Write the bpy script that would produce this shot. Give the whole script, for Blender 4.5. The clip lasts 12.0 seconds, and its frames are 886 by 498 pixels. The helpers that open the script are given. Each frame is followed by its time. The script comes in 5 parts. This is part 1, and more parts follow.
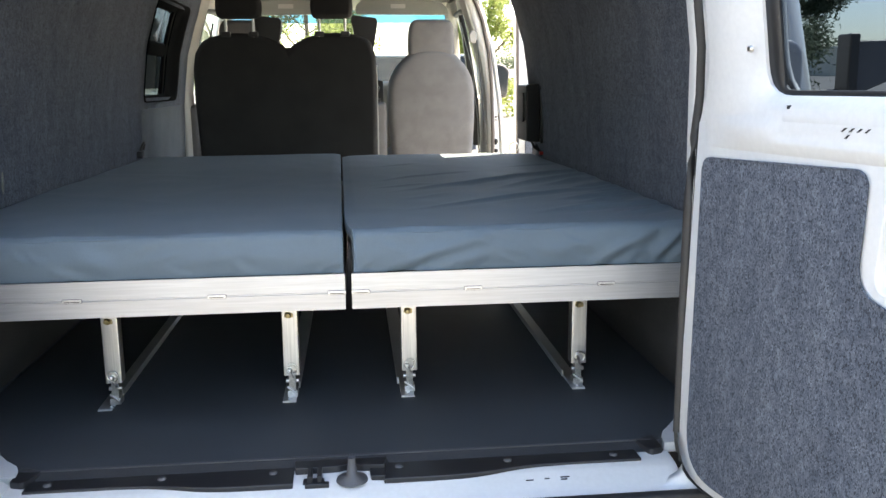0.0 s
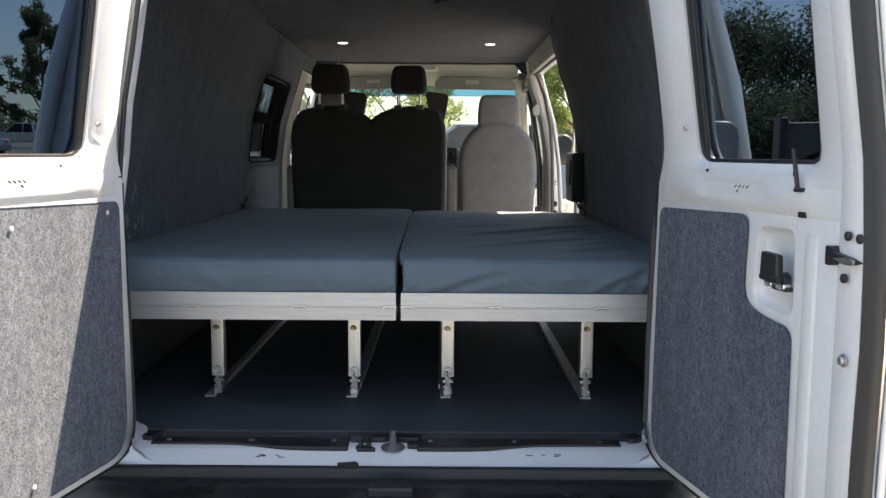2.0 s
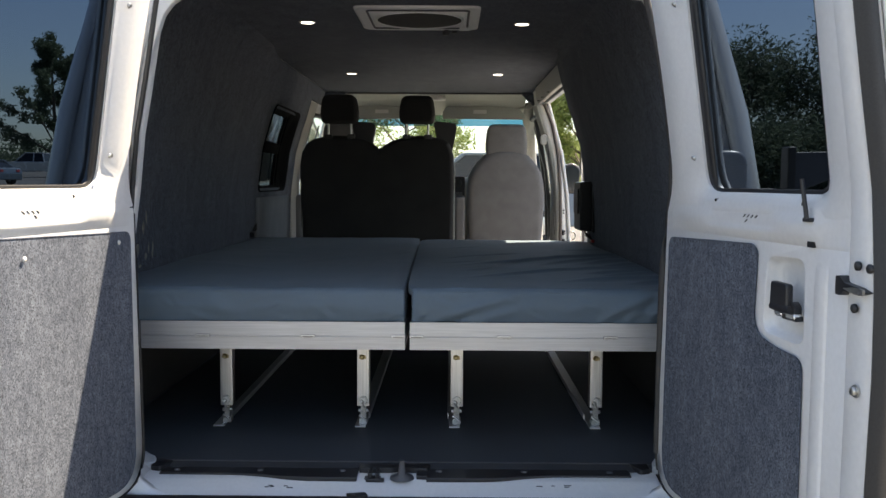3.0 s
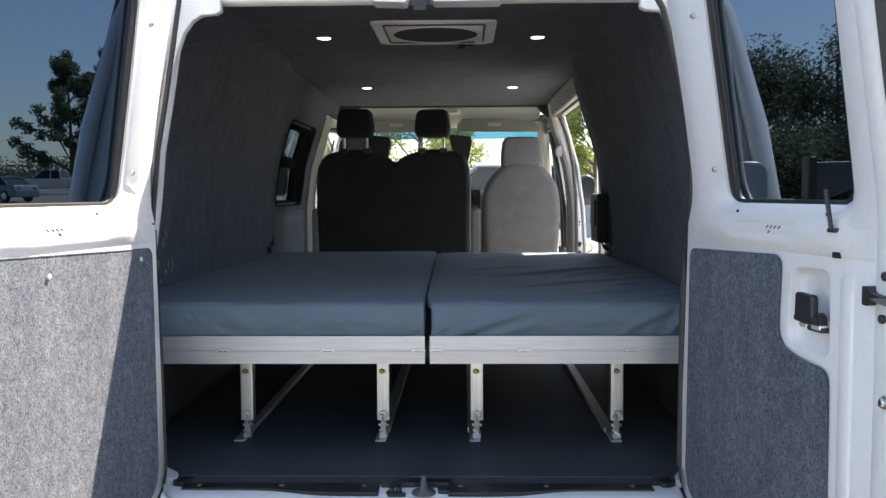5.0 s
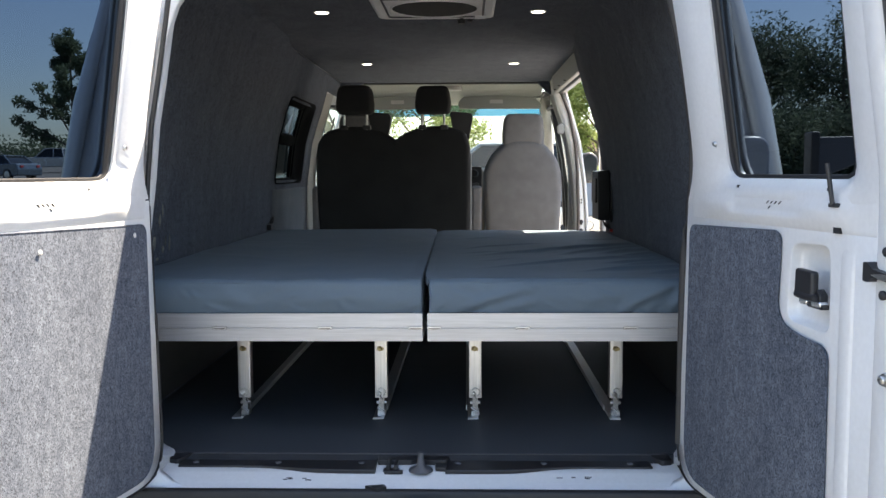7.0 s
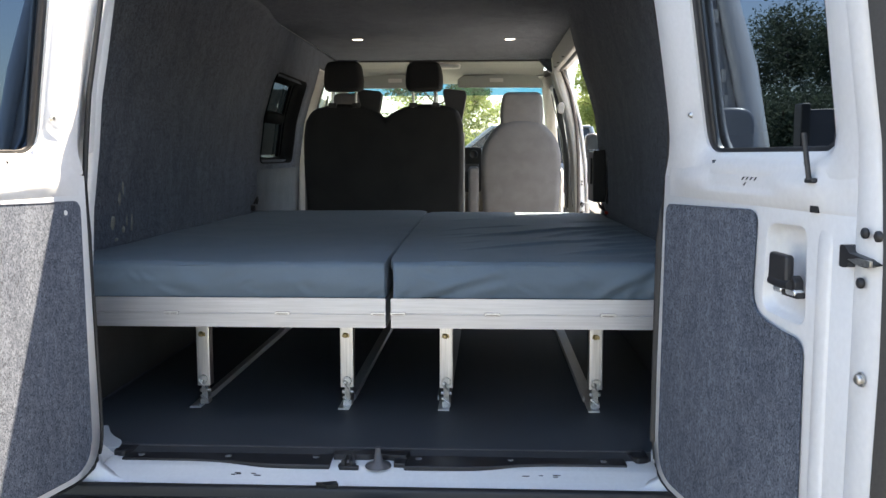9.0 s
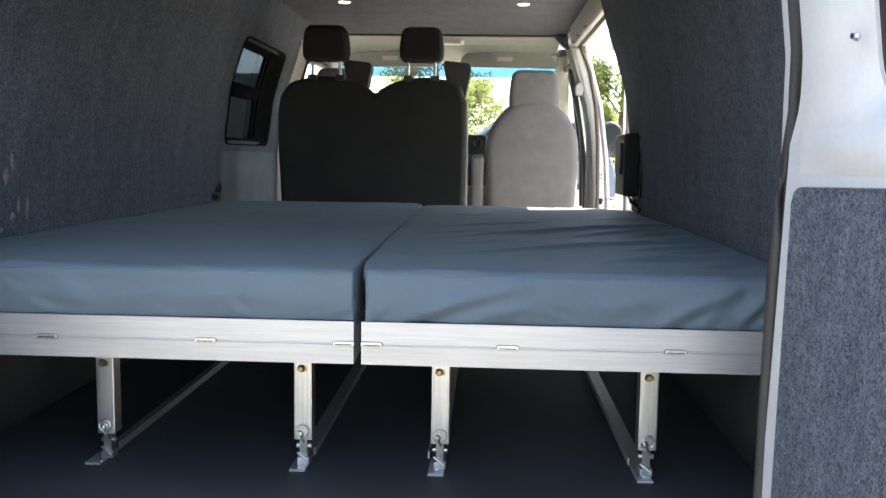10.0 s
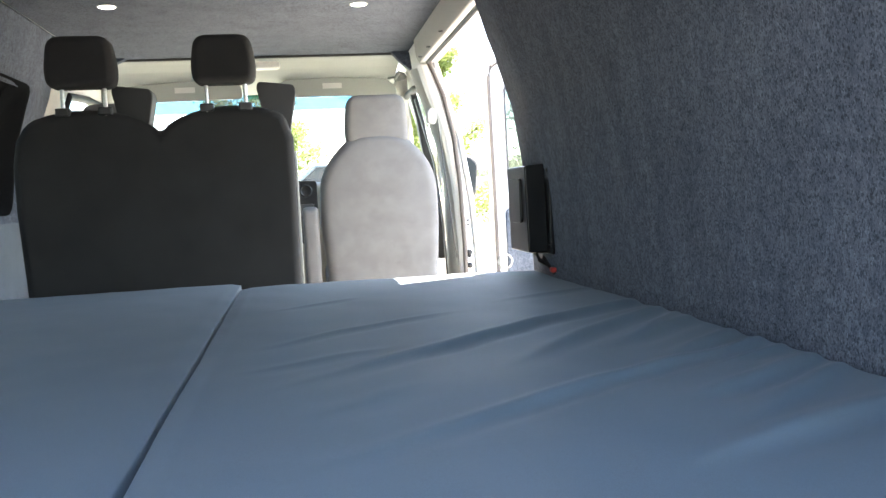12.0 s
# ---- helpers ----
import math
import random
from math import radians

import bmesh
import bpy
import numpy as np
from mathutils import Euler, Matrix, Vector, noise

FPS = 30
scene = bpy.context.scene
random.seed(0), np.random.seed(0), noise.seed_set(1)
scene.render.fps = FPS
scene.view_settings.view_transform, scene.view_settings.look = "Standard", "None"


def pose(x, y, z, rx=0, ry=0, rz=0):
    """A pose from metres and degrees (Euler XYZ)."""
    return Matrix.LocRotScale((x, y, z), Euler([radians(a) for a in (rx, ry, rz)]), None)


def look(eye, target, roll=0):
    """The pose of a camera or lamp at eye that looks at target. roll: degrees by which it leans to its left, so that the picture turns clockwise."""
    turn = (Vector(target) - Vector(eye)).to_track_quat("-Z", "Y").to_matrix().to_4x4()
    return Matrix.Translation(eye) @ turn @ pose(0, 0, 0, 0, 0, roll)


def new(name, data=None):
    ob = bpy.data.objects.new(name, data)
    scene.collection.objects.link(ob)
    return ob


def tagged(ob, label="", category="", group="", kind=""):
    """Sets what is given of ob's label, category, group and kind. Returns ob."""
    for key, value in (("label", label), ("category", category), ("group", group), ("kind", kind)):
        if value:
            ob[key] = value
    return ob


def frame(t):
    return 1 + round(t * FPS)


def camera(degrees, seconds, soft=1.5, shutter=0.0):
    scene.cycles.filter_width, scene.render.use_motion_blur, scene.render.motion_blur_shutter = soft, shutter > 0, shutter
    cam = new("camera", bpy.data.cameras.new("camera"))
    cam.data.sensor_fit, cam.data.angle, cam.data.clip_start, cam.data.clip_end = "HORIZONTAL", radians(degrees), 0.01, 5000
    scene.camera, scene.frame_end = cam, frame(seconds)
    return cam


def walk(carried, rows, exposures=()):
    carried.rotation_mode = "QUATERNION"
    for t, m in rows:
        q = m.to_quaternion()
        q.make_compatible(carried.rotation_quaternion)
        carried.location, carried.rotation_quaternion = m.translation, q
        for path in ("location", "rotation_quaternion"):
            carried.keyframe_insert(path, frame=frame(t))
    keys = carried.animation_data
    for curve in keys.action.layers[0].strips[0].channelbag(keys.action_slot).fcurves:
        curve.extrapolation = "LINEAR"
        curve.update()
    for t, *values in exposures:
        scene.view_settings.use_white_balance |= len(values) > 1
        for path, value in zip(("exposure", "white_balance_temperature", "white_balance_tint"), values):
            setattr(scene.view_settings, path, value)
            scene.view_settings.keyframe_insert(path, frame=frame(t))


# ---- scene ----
cam = camera(54.4, 12.0)
PATH = [
    (0, (0.031, -0.062, 1.521), (0.231, 1.892, 1.146), -0.6),
    (0.2, (0.079, -0.132, 1.523), (0.191, 1.834, 1.171), -0.5),
    (0.5, (0.135, -0.233, 1.522), (0.169, 1.74, 1.195), -0.4),
    (0.7, (0.14, -0.307, 1.524), (0.169, 1.667, 1.205), -0.3),
    (1, (0.127, -0.432, 1.516), (0.151, 1.549, 1.239), -0.2),
    (1.2, (0.112, -0.515, 1.513), (0.126, 1.467, 1.249), -0.1),
    (1.5, (0.112, -0.604, 1.517), (0.124, 1.379, 1.257), -0.0),
    (1.7, (0.124, -0.642, 1.516), (0.133, 1.343, 1.272), 0.2),
    (2, (0.14, -0.659, 1.515), (0.142, 1.329, 1.292), 0.4),
    (2.5, (0.134, -0.67, 1.519), (0.127, 1.322, 1.333), 0.3),
    (3, (0.136, -0.665, 1.519), (0.12, 1.329, 1.361), 0.3),
    (3.2, (0.136, -0.667, 1.515), (0.118, 1.327, 1.366), 0.2),
    (4.8, (0.115, -0.669, 1.522), (0.072, 1.326, 1.391), -0.2),
    (5, (0.12, -0.666, 1.522), (0.072, 1.329, 1.393), -0.3),
    (5.5, (0.119, -0.67, 1.527), (0.065, 1.325, 1.4), -0.4),
    (6, (0.117, -0.671, 1.52), (0.057, 1.324, 1.392), -0.5),
    (6.5, (0.12, -0.669, 1.516), (0.058, 1.325, 1.375), -0.5),
    (6.7, (0.124, -0.662, 1.512), (0.067, 1.332, 1.365), -0.3),
    (7, (0.136, -0.642, 1.514), (0.08, 1.35, 1.336), -0.3),
    (7.2, (0.143, -0.622, 1.511), (0.09, 1.37, 1.332), -0.1),
    (8.8, (0.229, -0.545, 1.504), (0.132, 1.441, 1.286), -0.1),
    (9, (0.278, -0.474, 1.491), (0.181, 1.512, 1.276), -0.1),
    (9.2, (0.33, -0.369, 1.484), (0.231, 1.617, 1.265), -0.1),
    (9.5, (0.33, -0.137, 1.429), (0.241, 1.849, 1.212), 0.1),
    (9.7, (0.281, 0.039, 1.404), (0.192, 2.025, 1.184), 1.0),
    (10, (0.25, 0.256, 1.419), (0.155, 2.242, 1.202), 0.9),
    (10.2, (0.267, 0.406, 1.409), (0.162, 2.392, 1.195), 0.8),
    (10.5, (0.315, 0.585, 1.435), (0.212, 2.571, 1.222), 0.1),
    (10.7, (0.339, 0.679, 1.45), (0.239, 2.667, 1.248), -0.4),
    (11, (0.311, 0.852, 1.438), (0.335, 2.844, 1.258), -0.1),
    (11.2, (0.259, 0.993, 1.437), (0.453, 2.977, 1.267), -0.1),
    (11.5, (0.206, 1.153, 1.452), (0.465, 3.129, 1.289), -0.9),
    (11.7, (0.174, 1.198, 1.46), (0.435, 3.175, 1.299), -1.2),
    (12, (0.177, 1.368, 1.448), (0.488, 3.339, 1.32), -3.0),
]

EXPOSURES = [(0.0, 3.42, 7650, 12), (0.5, 2.84, 7650, 12), (1.0, 2.76, 7600, 13), (1.5, 2.61, 7600, 13), (2.0, 2.38, 7500, 13), (2.5, 2.12, 7400, 13),
             (3.0, 2.02, 7300, 13), (5.0, 2.47, 7000, 13), (5.5, 2.51, 7000, 13), (6.0, 2.44, 7000, 13), (7.0, 2.6, 7000, 13), (9.0, 2.76, 7200, 13),
             (9.5, 2.84, 7250, 12), (10.0, 3.28, 7350, 12), (10.5, 3.82, 7450, 12), (11.0, 3.4, 7500, 12), (11.5, 3.56, 7300, 11), (12.0, 4.38, 7000, 11)]
walk(cam, [(t, look(eye, target, roll)) for t, eye, target, roll in PATH], EXPOSURES)

# ---- light: a high sun ahead and to the right, clear sky ----
SUN = Vector((0.46, 0.365, 1.0)).normalized()
world = bpy.data.worlds.new("world")
scene.world = world
world.use_nodes = True
wn = world.node_tree
sky = wn.nodes.new("ShaderNodeTexSky")
sky.sky_type = "NISHITA"
sky.sun_disc = False
sky.sun_elevation = math.asin(SUN.z)
sky.sun_rotation = math.atan2(SUN.x, SUN.y)
bg = next(n for n in wn.nodes if n.type == "BACKGROUND")
bg.inputs["Strength"].default_value = 0.095
wn.links.new(sky.outputs["Color"], bg.inputs["Color"])
sun_data = bpy.data.lights.new("sun", "SUN")
sun_data.energy = 5.0
sun_data.angle = radians(0.5)
sun_data.color = (1.0, 0.905, 0.76)
sun = new("sun", sun_data)
sun.matrix_world = look((0, 0, 20), Vector((0, 0, 20)) - SUN)


# ---- materials ----
def nodes_of(name):
    m = bpy.data.materials.new(name)
    m.use_nodes = True
    nt = m.node_tree
    return m, nt, next(n for n in nt.nodes if n.type == "BSDF_PRINCIPLED")


def noise_node(nt, scale, detail=4, stretch=(1, 1, 1)):
    tc = nt.nodes.new("ShaderNodeTexCoord")
    mp = nt.nodes.new("ShaderNodeMapping")
    mp.inputs["Scale"].default_value = stretch
    n = nt.nodes.new("ShaderNodeTexNoise")
    n.inputs["Scale"].default_value = scale
    n.inputs["Detail"].default_value = detail
    nt.links.new(tc.outputs["Object"], mp.inputs["Vector"])
    nt.links.new(mp.outputs["Vector"], n.inputs["Vector"])
    return n


def ramp(nt, fac, stops):
    r = nt.nodes.new("ShaderNodeValToRGB")
    while len(r.color_ramp.elements) < len(stops):
        r.color_ramp.elements.new(0.5)
    for e, (p, c) in zip(r.color_ramp.elements, stops):
        e.position, e.color = p, (*c, 1)
    nt.links.new(fac, r.inputs["Fac"])
    return r


def mixed(nt, a, b, fac=0.5, mode="MULTIPLY"):
    x = nt.nodes.new("ShaderNodeMix")
    x.data_type, x.blend_type = "RGBA", mode
    x.inputs["Factor"].default_value = fac
    nt.links.new(a, x.inputs[6])
    nt.links.new(b, x.inputs[7])
    return x.outputs[2]


def bump(nt, bsdf, height, strength, dist):
    b = nt.nodes.new("ShaderNodeBump")
    b.inputs["Strength"].default_value, b.inputs["Distance"].default_value = strength, dist
    nt.links.new(height, b.inputs["Height"])
    nt.links.new(b.outputs["Normal"], bsdf.inputs["Normal"])


def surface(name, colour, rough=0.5, metal=0.0, fine=400, coarse=6, vary=0.25, relief=0.1, dist=0.001, stretch=(1, 1, 1), spec=0.5, coat=0.0, sheen=0.0):
    """A surface with grain and larger stains round one base colour."""
    m, nt, b = nodes_of(name)
    n1, n2 = noise_node(nt, fine, 3, stretch), noise_node(nt, coarse, 5)
    lo = tuple(max(0, c * (1 - vary)) for c in colour)
    hi = tuple(min(1, c * (1 + vary)) for c in colour)
    r1 = ramp(nt, n1.outputs["Fac"], [(0.3, lo), (0.7, hi)])
    k = vary * 0.8
    r2 = ramp(nt, n2.outputs["Fac"], [(0.3, (1 - k,) * 3), (0.65, (1, 1, 1))])
    nt.links.new(mixed(nt, r1.outputs["Color"], r2.outputs["Color"], 1.0), b.inputs["Base Color"])
    rr = nt.nodes.new("ShaderNodeMapRange")
    rr.inputs["To Min"].default_value, rr.inputs["To Max"].default_value = max(0.02, rough - 0.08), min(1, rough + 0.1)
    nt.links.new(n2.outputs["Fac"], rr.inputs["Value"])
    nt.links.new(rr.outputs["Result"], b.inputs["Roughness"])
    b.inputs["Metallic"].default_value = metal
    b.inputs["Specular IOR Level"].default_value = spec
    b.inputs["Coat Weight"].default_value = coat
    b.inputs["Sheen Weight"].default_value = sheen
    if relief:
        bump(nt, b, n1.outputs["Fac"], relief, dist)
    return m


def carpet_material(name, dark, mid, light):
    """Heathered felt: single dark and pale flecks, soft clumps and wide mottling."""
    m, nt, b = nodes_of(name)
    tc, mp, cell = nt.nodes.new("ShaderNodeTexCoord"), nt.nodes.new("ShaderNodeMapping"), nt.nodes.new("ShaderNodeTexVoronoi")
    mp.inputs["Scale"].default_value = (1, 1, 0.68)
    cell.feature = "SMOOTH_F1"
    cell.inputs["Smoothness"].default_value = 0.3
    cell.inputs["Scale"].default_value = 430
    nt.links.new(tc.outputs["Object"], mp.inputs["Vector"])
    nt.links.new(mp.outputs["Vector"], cell.inputs["Vector"])
    split = nt.nodes.new("ShaderNodeSeparateColor")
    nt.links.new(cell.outputs["Color"], split.inputs["Color"])
    n1 = noise_node(nt, 520, 3)
    n2 = noise_node(nt, 75, 6, (1, 1, 0.6))
    n3 = noise_node(nt, 13, 5, (1, 1, 0.3))
    r1 = ramp(nt, split.outputs["Red"], [(0.08, dark), (0.43, mid), (0.85, tuple(0.75 * p + 0.25 * q for p, q in zip(mid, light))), (1.0, light)])
    r0 = ramp(nt, n1.outputs["Fac"], [(0.3, (0.80,) * 3), (0.7, (1.2,) * 3)])
    r2 = ramp(nt, n2.outputs["Fac"], [(0.34, (0.80, 0.805, 0.815)), (0.5, (0.99, 0.99, 0.99)), (0.68, (1.20, 1.195, 1.185))])
    r3 = ramp(nt, n3.outputs["Fac"], [(0.3, (0.83, 0.835, 0.85)), (0.7, (1.13, 1.12, 1.10))])
    c = mixed(nt, mixed(nt, r1.outputs["Color"], r0.outputs["Color"], 1.0), r2.outputs["Color"], 1.0)
    nt.links.new(mixed(nt, c, r3.outputs["Color"], 1.0), b.inputs["Base Color"])
    b.inputs["Roughness"].default_value = 0.95
    b.inputs["Specular IOR Level"].default_value = 0.1
    b.inputs["Sheen Weight"].default_value = 0.05
    bump(nt, b, n1.outputs["Fac"], 0.5, 0.0025)
    return m


def glass_material(name, tint, gloss=1.0):
    m = bpy.data.materials.new(name)
    m.use_nodes = True
    nt = m.node_tree
    nt.nodes.clear()
    out, mix = nt.nodes.new("ShaderNodeOutputMaterial"), nt.nodes.new("ShaderNodeMixShader")
    tr, gl, lw = nt.nodes.new("ShaderNodeBsdfTransparent"), nt.nodes.new("ShaderNodeBsdfGlossy"), nt.nodes.new("ShaderNodeLayerWeight")
    pw, ma = nt.nodes.new("ShaderNodeMath"), nt.nodes.new("ShaderNodeMath")
    pw.operation, ma.operation = "POWER", "MULTIPLY_ADD"
    pw.inputs[1].default_value, ma.inputs[1].default_value, ma.inputs[2].default_value = 5.0, 0.9, 0.04
    tr.inputs["Color"].default_value = (*tint, 1)
    gl.inputs["Roughness"].default_value = 0.02
    gl.inputs["Color"].default_value = (gloss, gloss, gloss, 1)
    nt.links.new(lw.outputs["Facing"], pw.inputs[0])
    nt.links.new(pw.outputs["Value"], ma.inputs[0])
    nt.links.new(ma.outputs["Value"], mix.inputs["Fac"])
    nt.links.new(tr.outputs["BSDF"], mix.inputs[1])
    nt.links.new(gl.outputs["BSDF"], mix.inputs[2])
    nt.links.new(mix.outputs["Shader"], out.inputs["Surface"])
    return m


def glowing(name, colour, strength):
    m, nt, b = nodes_of(name)
    b.inputs["Base Color"].default_value = (*colour, 1)
    b.inputs["Emission Color"].default_value = (*colour, 1)
    b.inputs["Emission Strength"].default_value = strength
    return m


GLASSFRAME = surface("window_black", (0.0025, 0.0028, 0.0035), 0.7, fine=400, vary=0.2, relief=0.05, spec=0.04)
CARPET = carpet_material("charcoal_carpet", (0.044, 0.051, 0.065), (0.098, 0.113, 0.141), (0.150, 0.168, 0.204))
PAINT = surface("white_paint", (0.68, 0.68, 0.67), 0.3, fine=90, coarse=3, vary=0.03, relief=0.015, coat=0.5)
RUBBER = surface("black_rubber", (0.047, 0.054, 0.061), 0.62, fine=700, coarse=5, vary=0.3, relief=0.25, dist=0.0006)
SEAL = surface("seal_rubber", (0.016, 0.016, 0.017), 0.5, fine=300, vary=0.2, relief=0.05)
PLASTIC = surface("black_plastic", (0.018, 0.018, 0.02), 0.42, fine=600, vary=0.25, relief=0.12, dist=0.0005)
BOXBLACK = surface("gloss_black_plastic", (0.006, 0.006, 0.0065), 0.3, fine=600, vary=0.2, relief=0.04, dist=0.0004, spec=0.3)
BUMPER = surface("bumper_plastic", (0.014, 0.014, 0.016), 0.28, fine=500, coarse=4, vary=0.35, relief=0.1, dist=0.0005)
GREYPLASTIC = surface("grey_plastic", (0.085, 0.085, 0.09), 0.5, fine=400, vary=0.2, relief=0.1)
MATEDGE = surface("worn_mat_edge", (0.03, 0.032, 0.035), 0.6, fine=400, coarse=12, vary=0.25, relief=0.1)
BOUNCESLAB = surface("pale_bounce_slab", (0.33, 0.315, 0.29), 0.9, fine=60, coarse=0.8, vary=0.15, relief=0.4, dist=0.003)
CABBOUNCE = surface("tan_cab_bounce", (0.34, 0.30, 0.24), 0.95, fine=300, coarse=4, vary=0.2, relief=0.4, dist=0.002)
DASH = surface("dash_plastic", (0.22, 0.21, 0.19), 0.6, fine=400, vary=0.15, relief=0.1)
ALU = surface("brushed_aluminium", (0.545, 0.547, 0.555), 0.46, metal=0.8, fine=260, coarse=4, vary=0.085, relief=0.025, dist=0.0004, stretch=(0.03, 1, 1))
ALU_UP = surface("brushed_aluminium_tube", (0.70, 0.692, 0.675), 0.36, metal=1.0, fine=220, coarse=9, vary=0.14, relief=0.06, dist=0.0004, stretch=(1, 1, 0.03))
STEEL = surface("zinc_steel", (0.62, 0.61, 0.58), 0.3, metal=1.0, fine=200, coarse=20, vary=0.2, relief=0.05)
BRASS = surface("yellow_zinc_bolt", (0.42, 0.34, 0.18), 0.4, metal=1.0, fine=200, coarse=40, vary=0.3)
CHROME = surface("chrome", (0.85, 0.85, 0.86), 0.12, metal=1.0, fine=100, vary=0.03, relief=0.0)
MATTRESS = surface("slate_coated_cloth", (0.110, 0.151, 0.185), 0.62, fine=900, coarse=5, vary=0.12, relief=0.12, dist=0.0004, spec=0.35, sheen=0.08)
BLACKCLOTH = surface("black_seat_cloth", (0.041, 0.040, 0.0395), 0.9, fine=900, coarse=7, vary=0.3, relief=0.3, dist=0.0008, spec=0.2)
DARKVINYL = surface("dark_grey_vinyl", (0.03, 0.03, 0.032), 0.55, fine=500, vary=0.2, relief=0.1)
BRACKETFACE = surface("blue_grey_plastic", (0.055, 0.06, 0.072), 0.5, fine=300, vary=0.12, relief=0.05)
PALEPANEL = surface("paler_wall_panel", (0.155, 0.172, 0.188), 0.9, fine=500, coarse=6, vary=0.25, relief=0.4, dist=0.001, spec=0.2)
GREYCLOTH = surface("grey_seat_cloth", (0.158, 0.157, 0.158), 0.9, fine=700, coarse=14, vary=0.22, relief=0.35, dist=0.0008, spec=0.2, sheen=0.15)
BEIGE = surface("beige_trim", (0.36, 0.36, 0.335), 0.7, fine=500, coarse=4, vary=0.08, relief=0.1)
HEADLINER = surface("beige_headliner", (0.375, 0.385, 0.355), 0.9, fine=700, coarse=4, vary=0.08, relief=0.2)
WHITEPLASTIC = surface("white_plastic", (0.62, 0.61, 0.58), 0.45, fine=300, coarse=8, vary=0.06, relief=0.04)
VENTWHITE = surface("vent_white_plastic", (0.88, 0.87, 0.85), 0.4, fine=300, coarse=8, vary=0.04, relief=0.03)
SCREEN = surface("vent_mesh", (0.03, 0.03, 0.032), 0.7, fine=1200, vary=0.5, relief=0.3)
TINT = glass_material("tinted_glass", (0.058, 0.078, 0.105), 0.3)
CLEAR = glass_material("clear_glass", (0.78, 0.86, 0.84))
GREENISH = glass_material("side_glass", (0.17, 0.22, 0.205))
SLIDER = glass_material("slider_glass", (0.135, 0.16, 0.153))
BLUEBAND = glass_material("blue_band_glass", (0.045, 0.165, 0.25))
LAMP = glowing("led_lamp", (1.0, 0.94, 0.84), 2.2)
PALEMARK = surface("pale_carpet_mark", (0.30, 0.295, 0.26), 0.95, fine=350, coarse=60, vary=0.5, relief=0.5, dist=0.002)
LENS = surface("grey_lamp_lens", (0.24, 0.26, 0.30), 0.3, fine=200, vary=0.08, relief=0.0)
TAUPE = surface("taupe_seal", (0.11, 0.094, 0.085), 0.7, fine=400, vary=0.15, relief=0.1)
EDGESEAL = surface("grey_edge_rubber", (0.020, 0.0195, 0.0195), 0.55, fine=300, vary=0.2, relief=0.05)
DARKTAUPE = surface("dark_taupe_rubber", (0.046, 0.042, 0.039), 0.65, fine=400, vary=0.15, relief=0.1)
STRIPGREY = surface("grey_strip", (0.46, 0.47, 0.49), 0.4, fine=300, coarse=8, vary=0.08, relief=0.03)
RED = surface("red_plug", (0.45, 0.03, 0.02), 0.4, vary=0.15)
DARKLOWWALL = surface("dark_lower_wall", (0.062, 0.062, 0.063), 0.9, fine=400, coarse=7, vary=0.25, relief=0.3, dist=0.001, spec=0.15)
ASPHALT = surface("asphalt", (0.108, 0.108, 0.107), 0.9, fine=120, coarse=0.4, vary=0.35, relief=0.5, dist=0.004)


# ---- mesh helpers ----
def thing(name, label="", category="", group="", kind="", at=(0, 0, 0)):
    ob = new(name)
    ob.empty_display_size = 0.1
    ob.location = at
    return tagged(ob, label, category, group, kind)


def part(name, bm, mat, parent=None, label="", smooth=True, bevel=0.0, segs=3, thick=0.0):
    bmesh.ops.recalc_face_normals(bm, faces=bm.faces)
    me = bpy.data.meshes.new(name)
    for f in bm.faces:
        f.smooth = smooth
    if not bevel:
        for e in bm.edges:
            if e.calc_face_angle(0.0) > radians(70):
                e.smooth = False
    bm.to_mesh(me)
    bm.free()
    me.materials.append(mat)
    ob = new(name, me)
    if parent:
        ob.parent = parent
        ob.matrix_parent_inverse = Matrix.Translation(-parent.location)
    if thick:
        s = ob.modifiers.new("solidify", "SOLIDIFY")
        s.thickness, s.offset = thick, 1
    if bevel:
        b = ob.modifiers.new("bevel", "BEVEL")
        b.width, b.segments, b.limit_method, b.angle_limit = bevel, segs, "ANGLE", radians(35)
        ob.modifiers.new("normals", "WEIGHTED_NORMAL")
    if label:
        ob["label"] = label
    return ob


def structure(name, bm, mat, label, category, **more):
    return tagged(part(name, bm, mat, None, **more), label, category, "", "structure")


def box(x0, x1, y0, y1, z0, z1, bm=None):
    bm = bm or bmesh.new()
    v = [bm.verts.new((x, y, z)) for x in (x0, x1) for y in (y0, y1) for z in (z0, z1)]
    for f in ((0, 1, 3, 2), (4, 6, 7, 5), (0, 4, 5, 1), (2, 3, 7, 6), (0, 2, 6, 4), (1, 5, 7, 3)):
        bm.faces.new([v[i] for i in f])
    return bm


def prism(outline, a0, a1, put, bm=None):
    """A flat outline (u, v) swept from a0 to a1; put(u, v, a) gives the place."""
    bm = bm or bmesh.new()
    lo = [bm.verts.new(put(u, v, a0)) for u, v in outline]
    hi = [bm.verts.new(put(u, v, a1)) for u, v in outline]
    n = len(outline)
    bm.faces.new(lo)
    bm.faces.new(hi[::-1])
    for i in range(n):
        j = (i + 1) % n
        bm.faces.new((lo[i], hi[i], hi[j], lo[j]))
    return bm


def along_y(u, v, a):
    return (u, a, v)


def along_x(u, v, a):
    return (a, u, v)


def along_z(u, v, a):
    return (u, v, a)


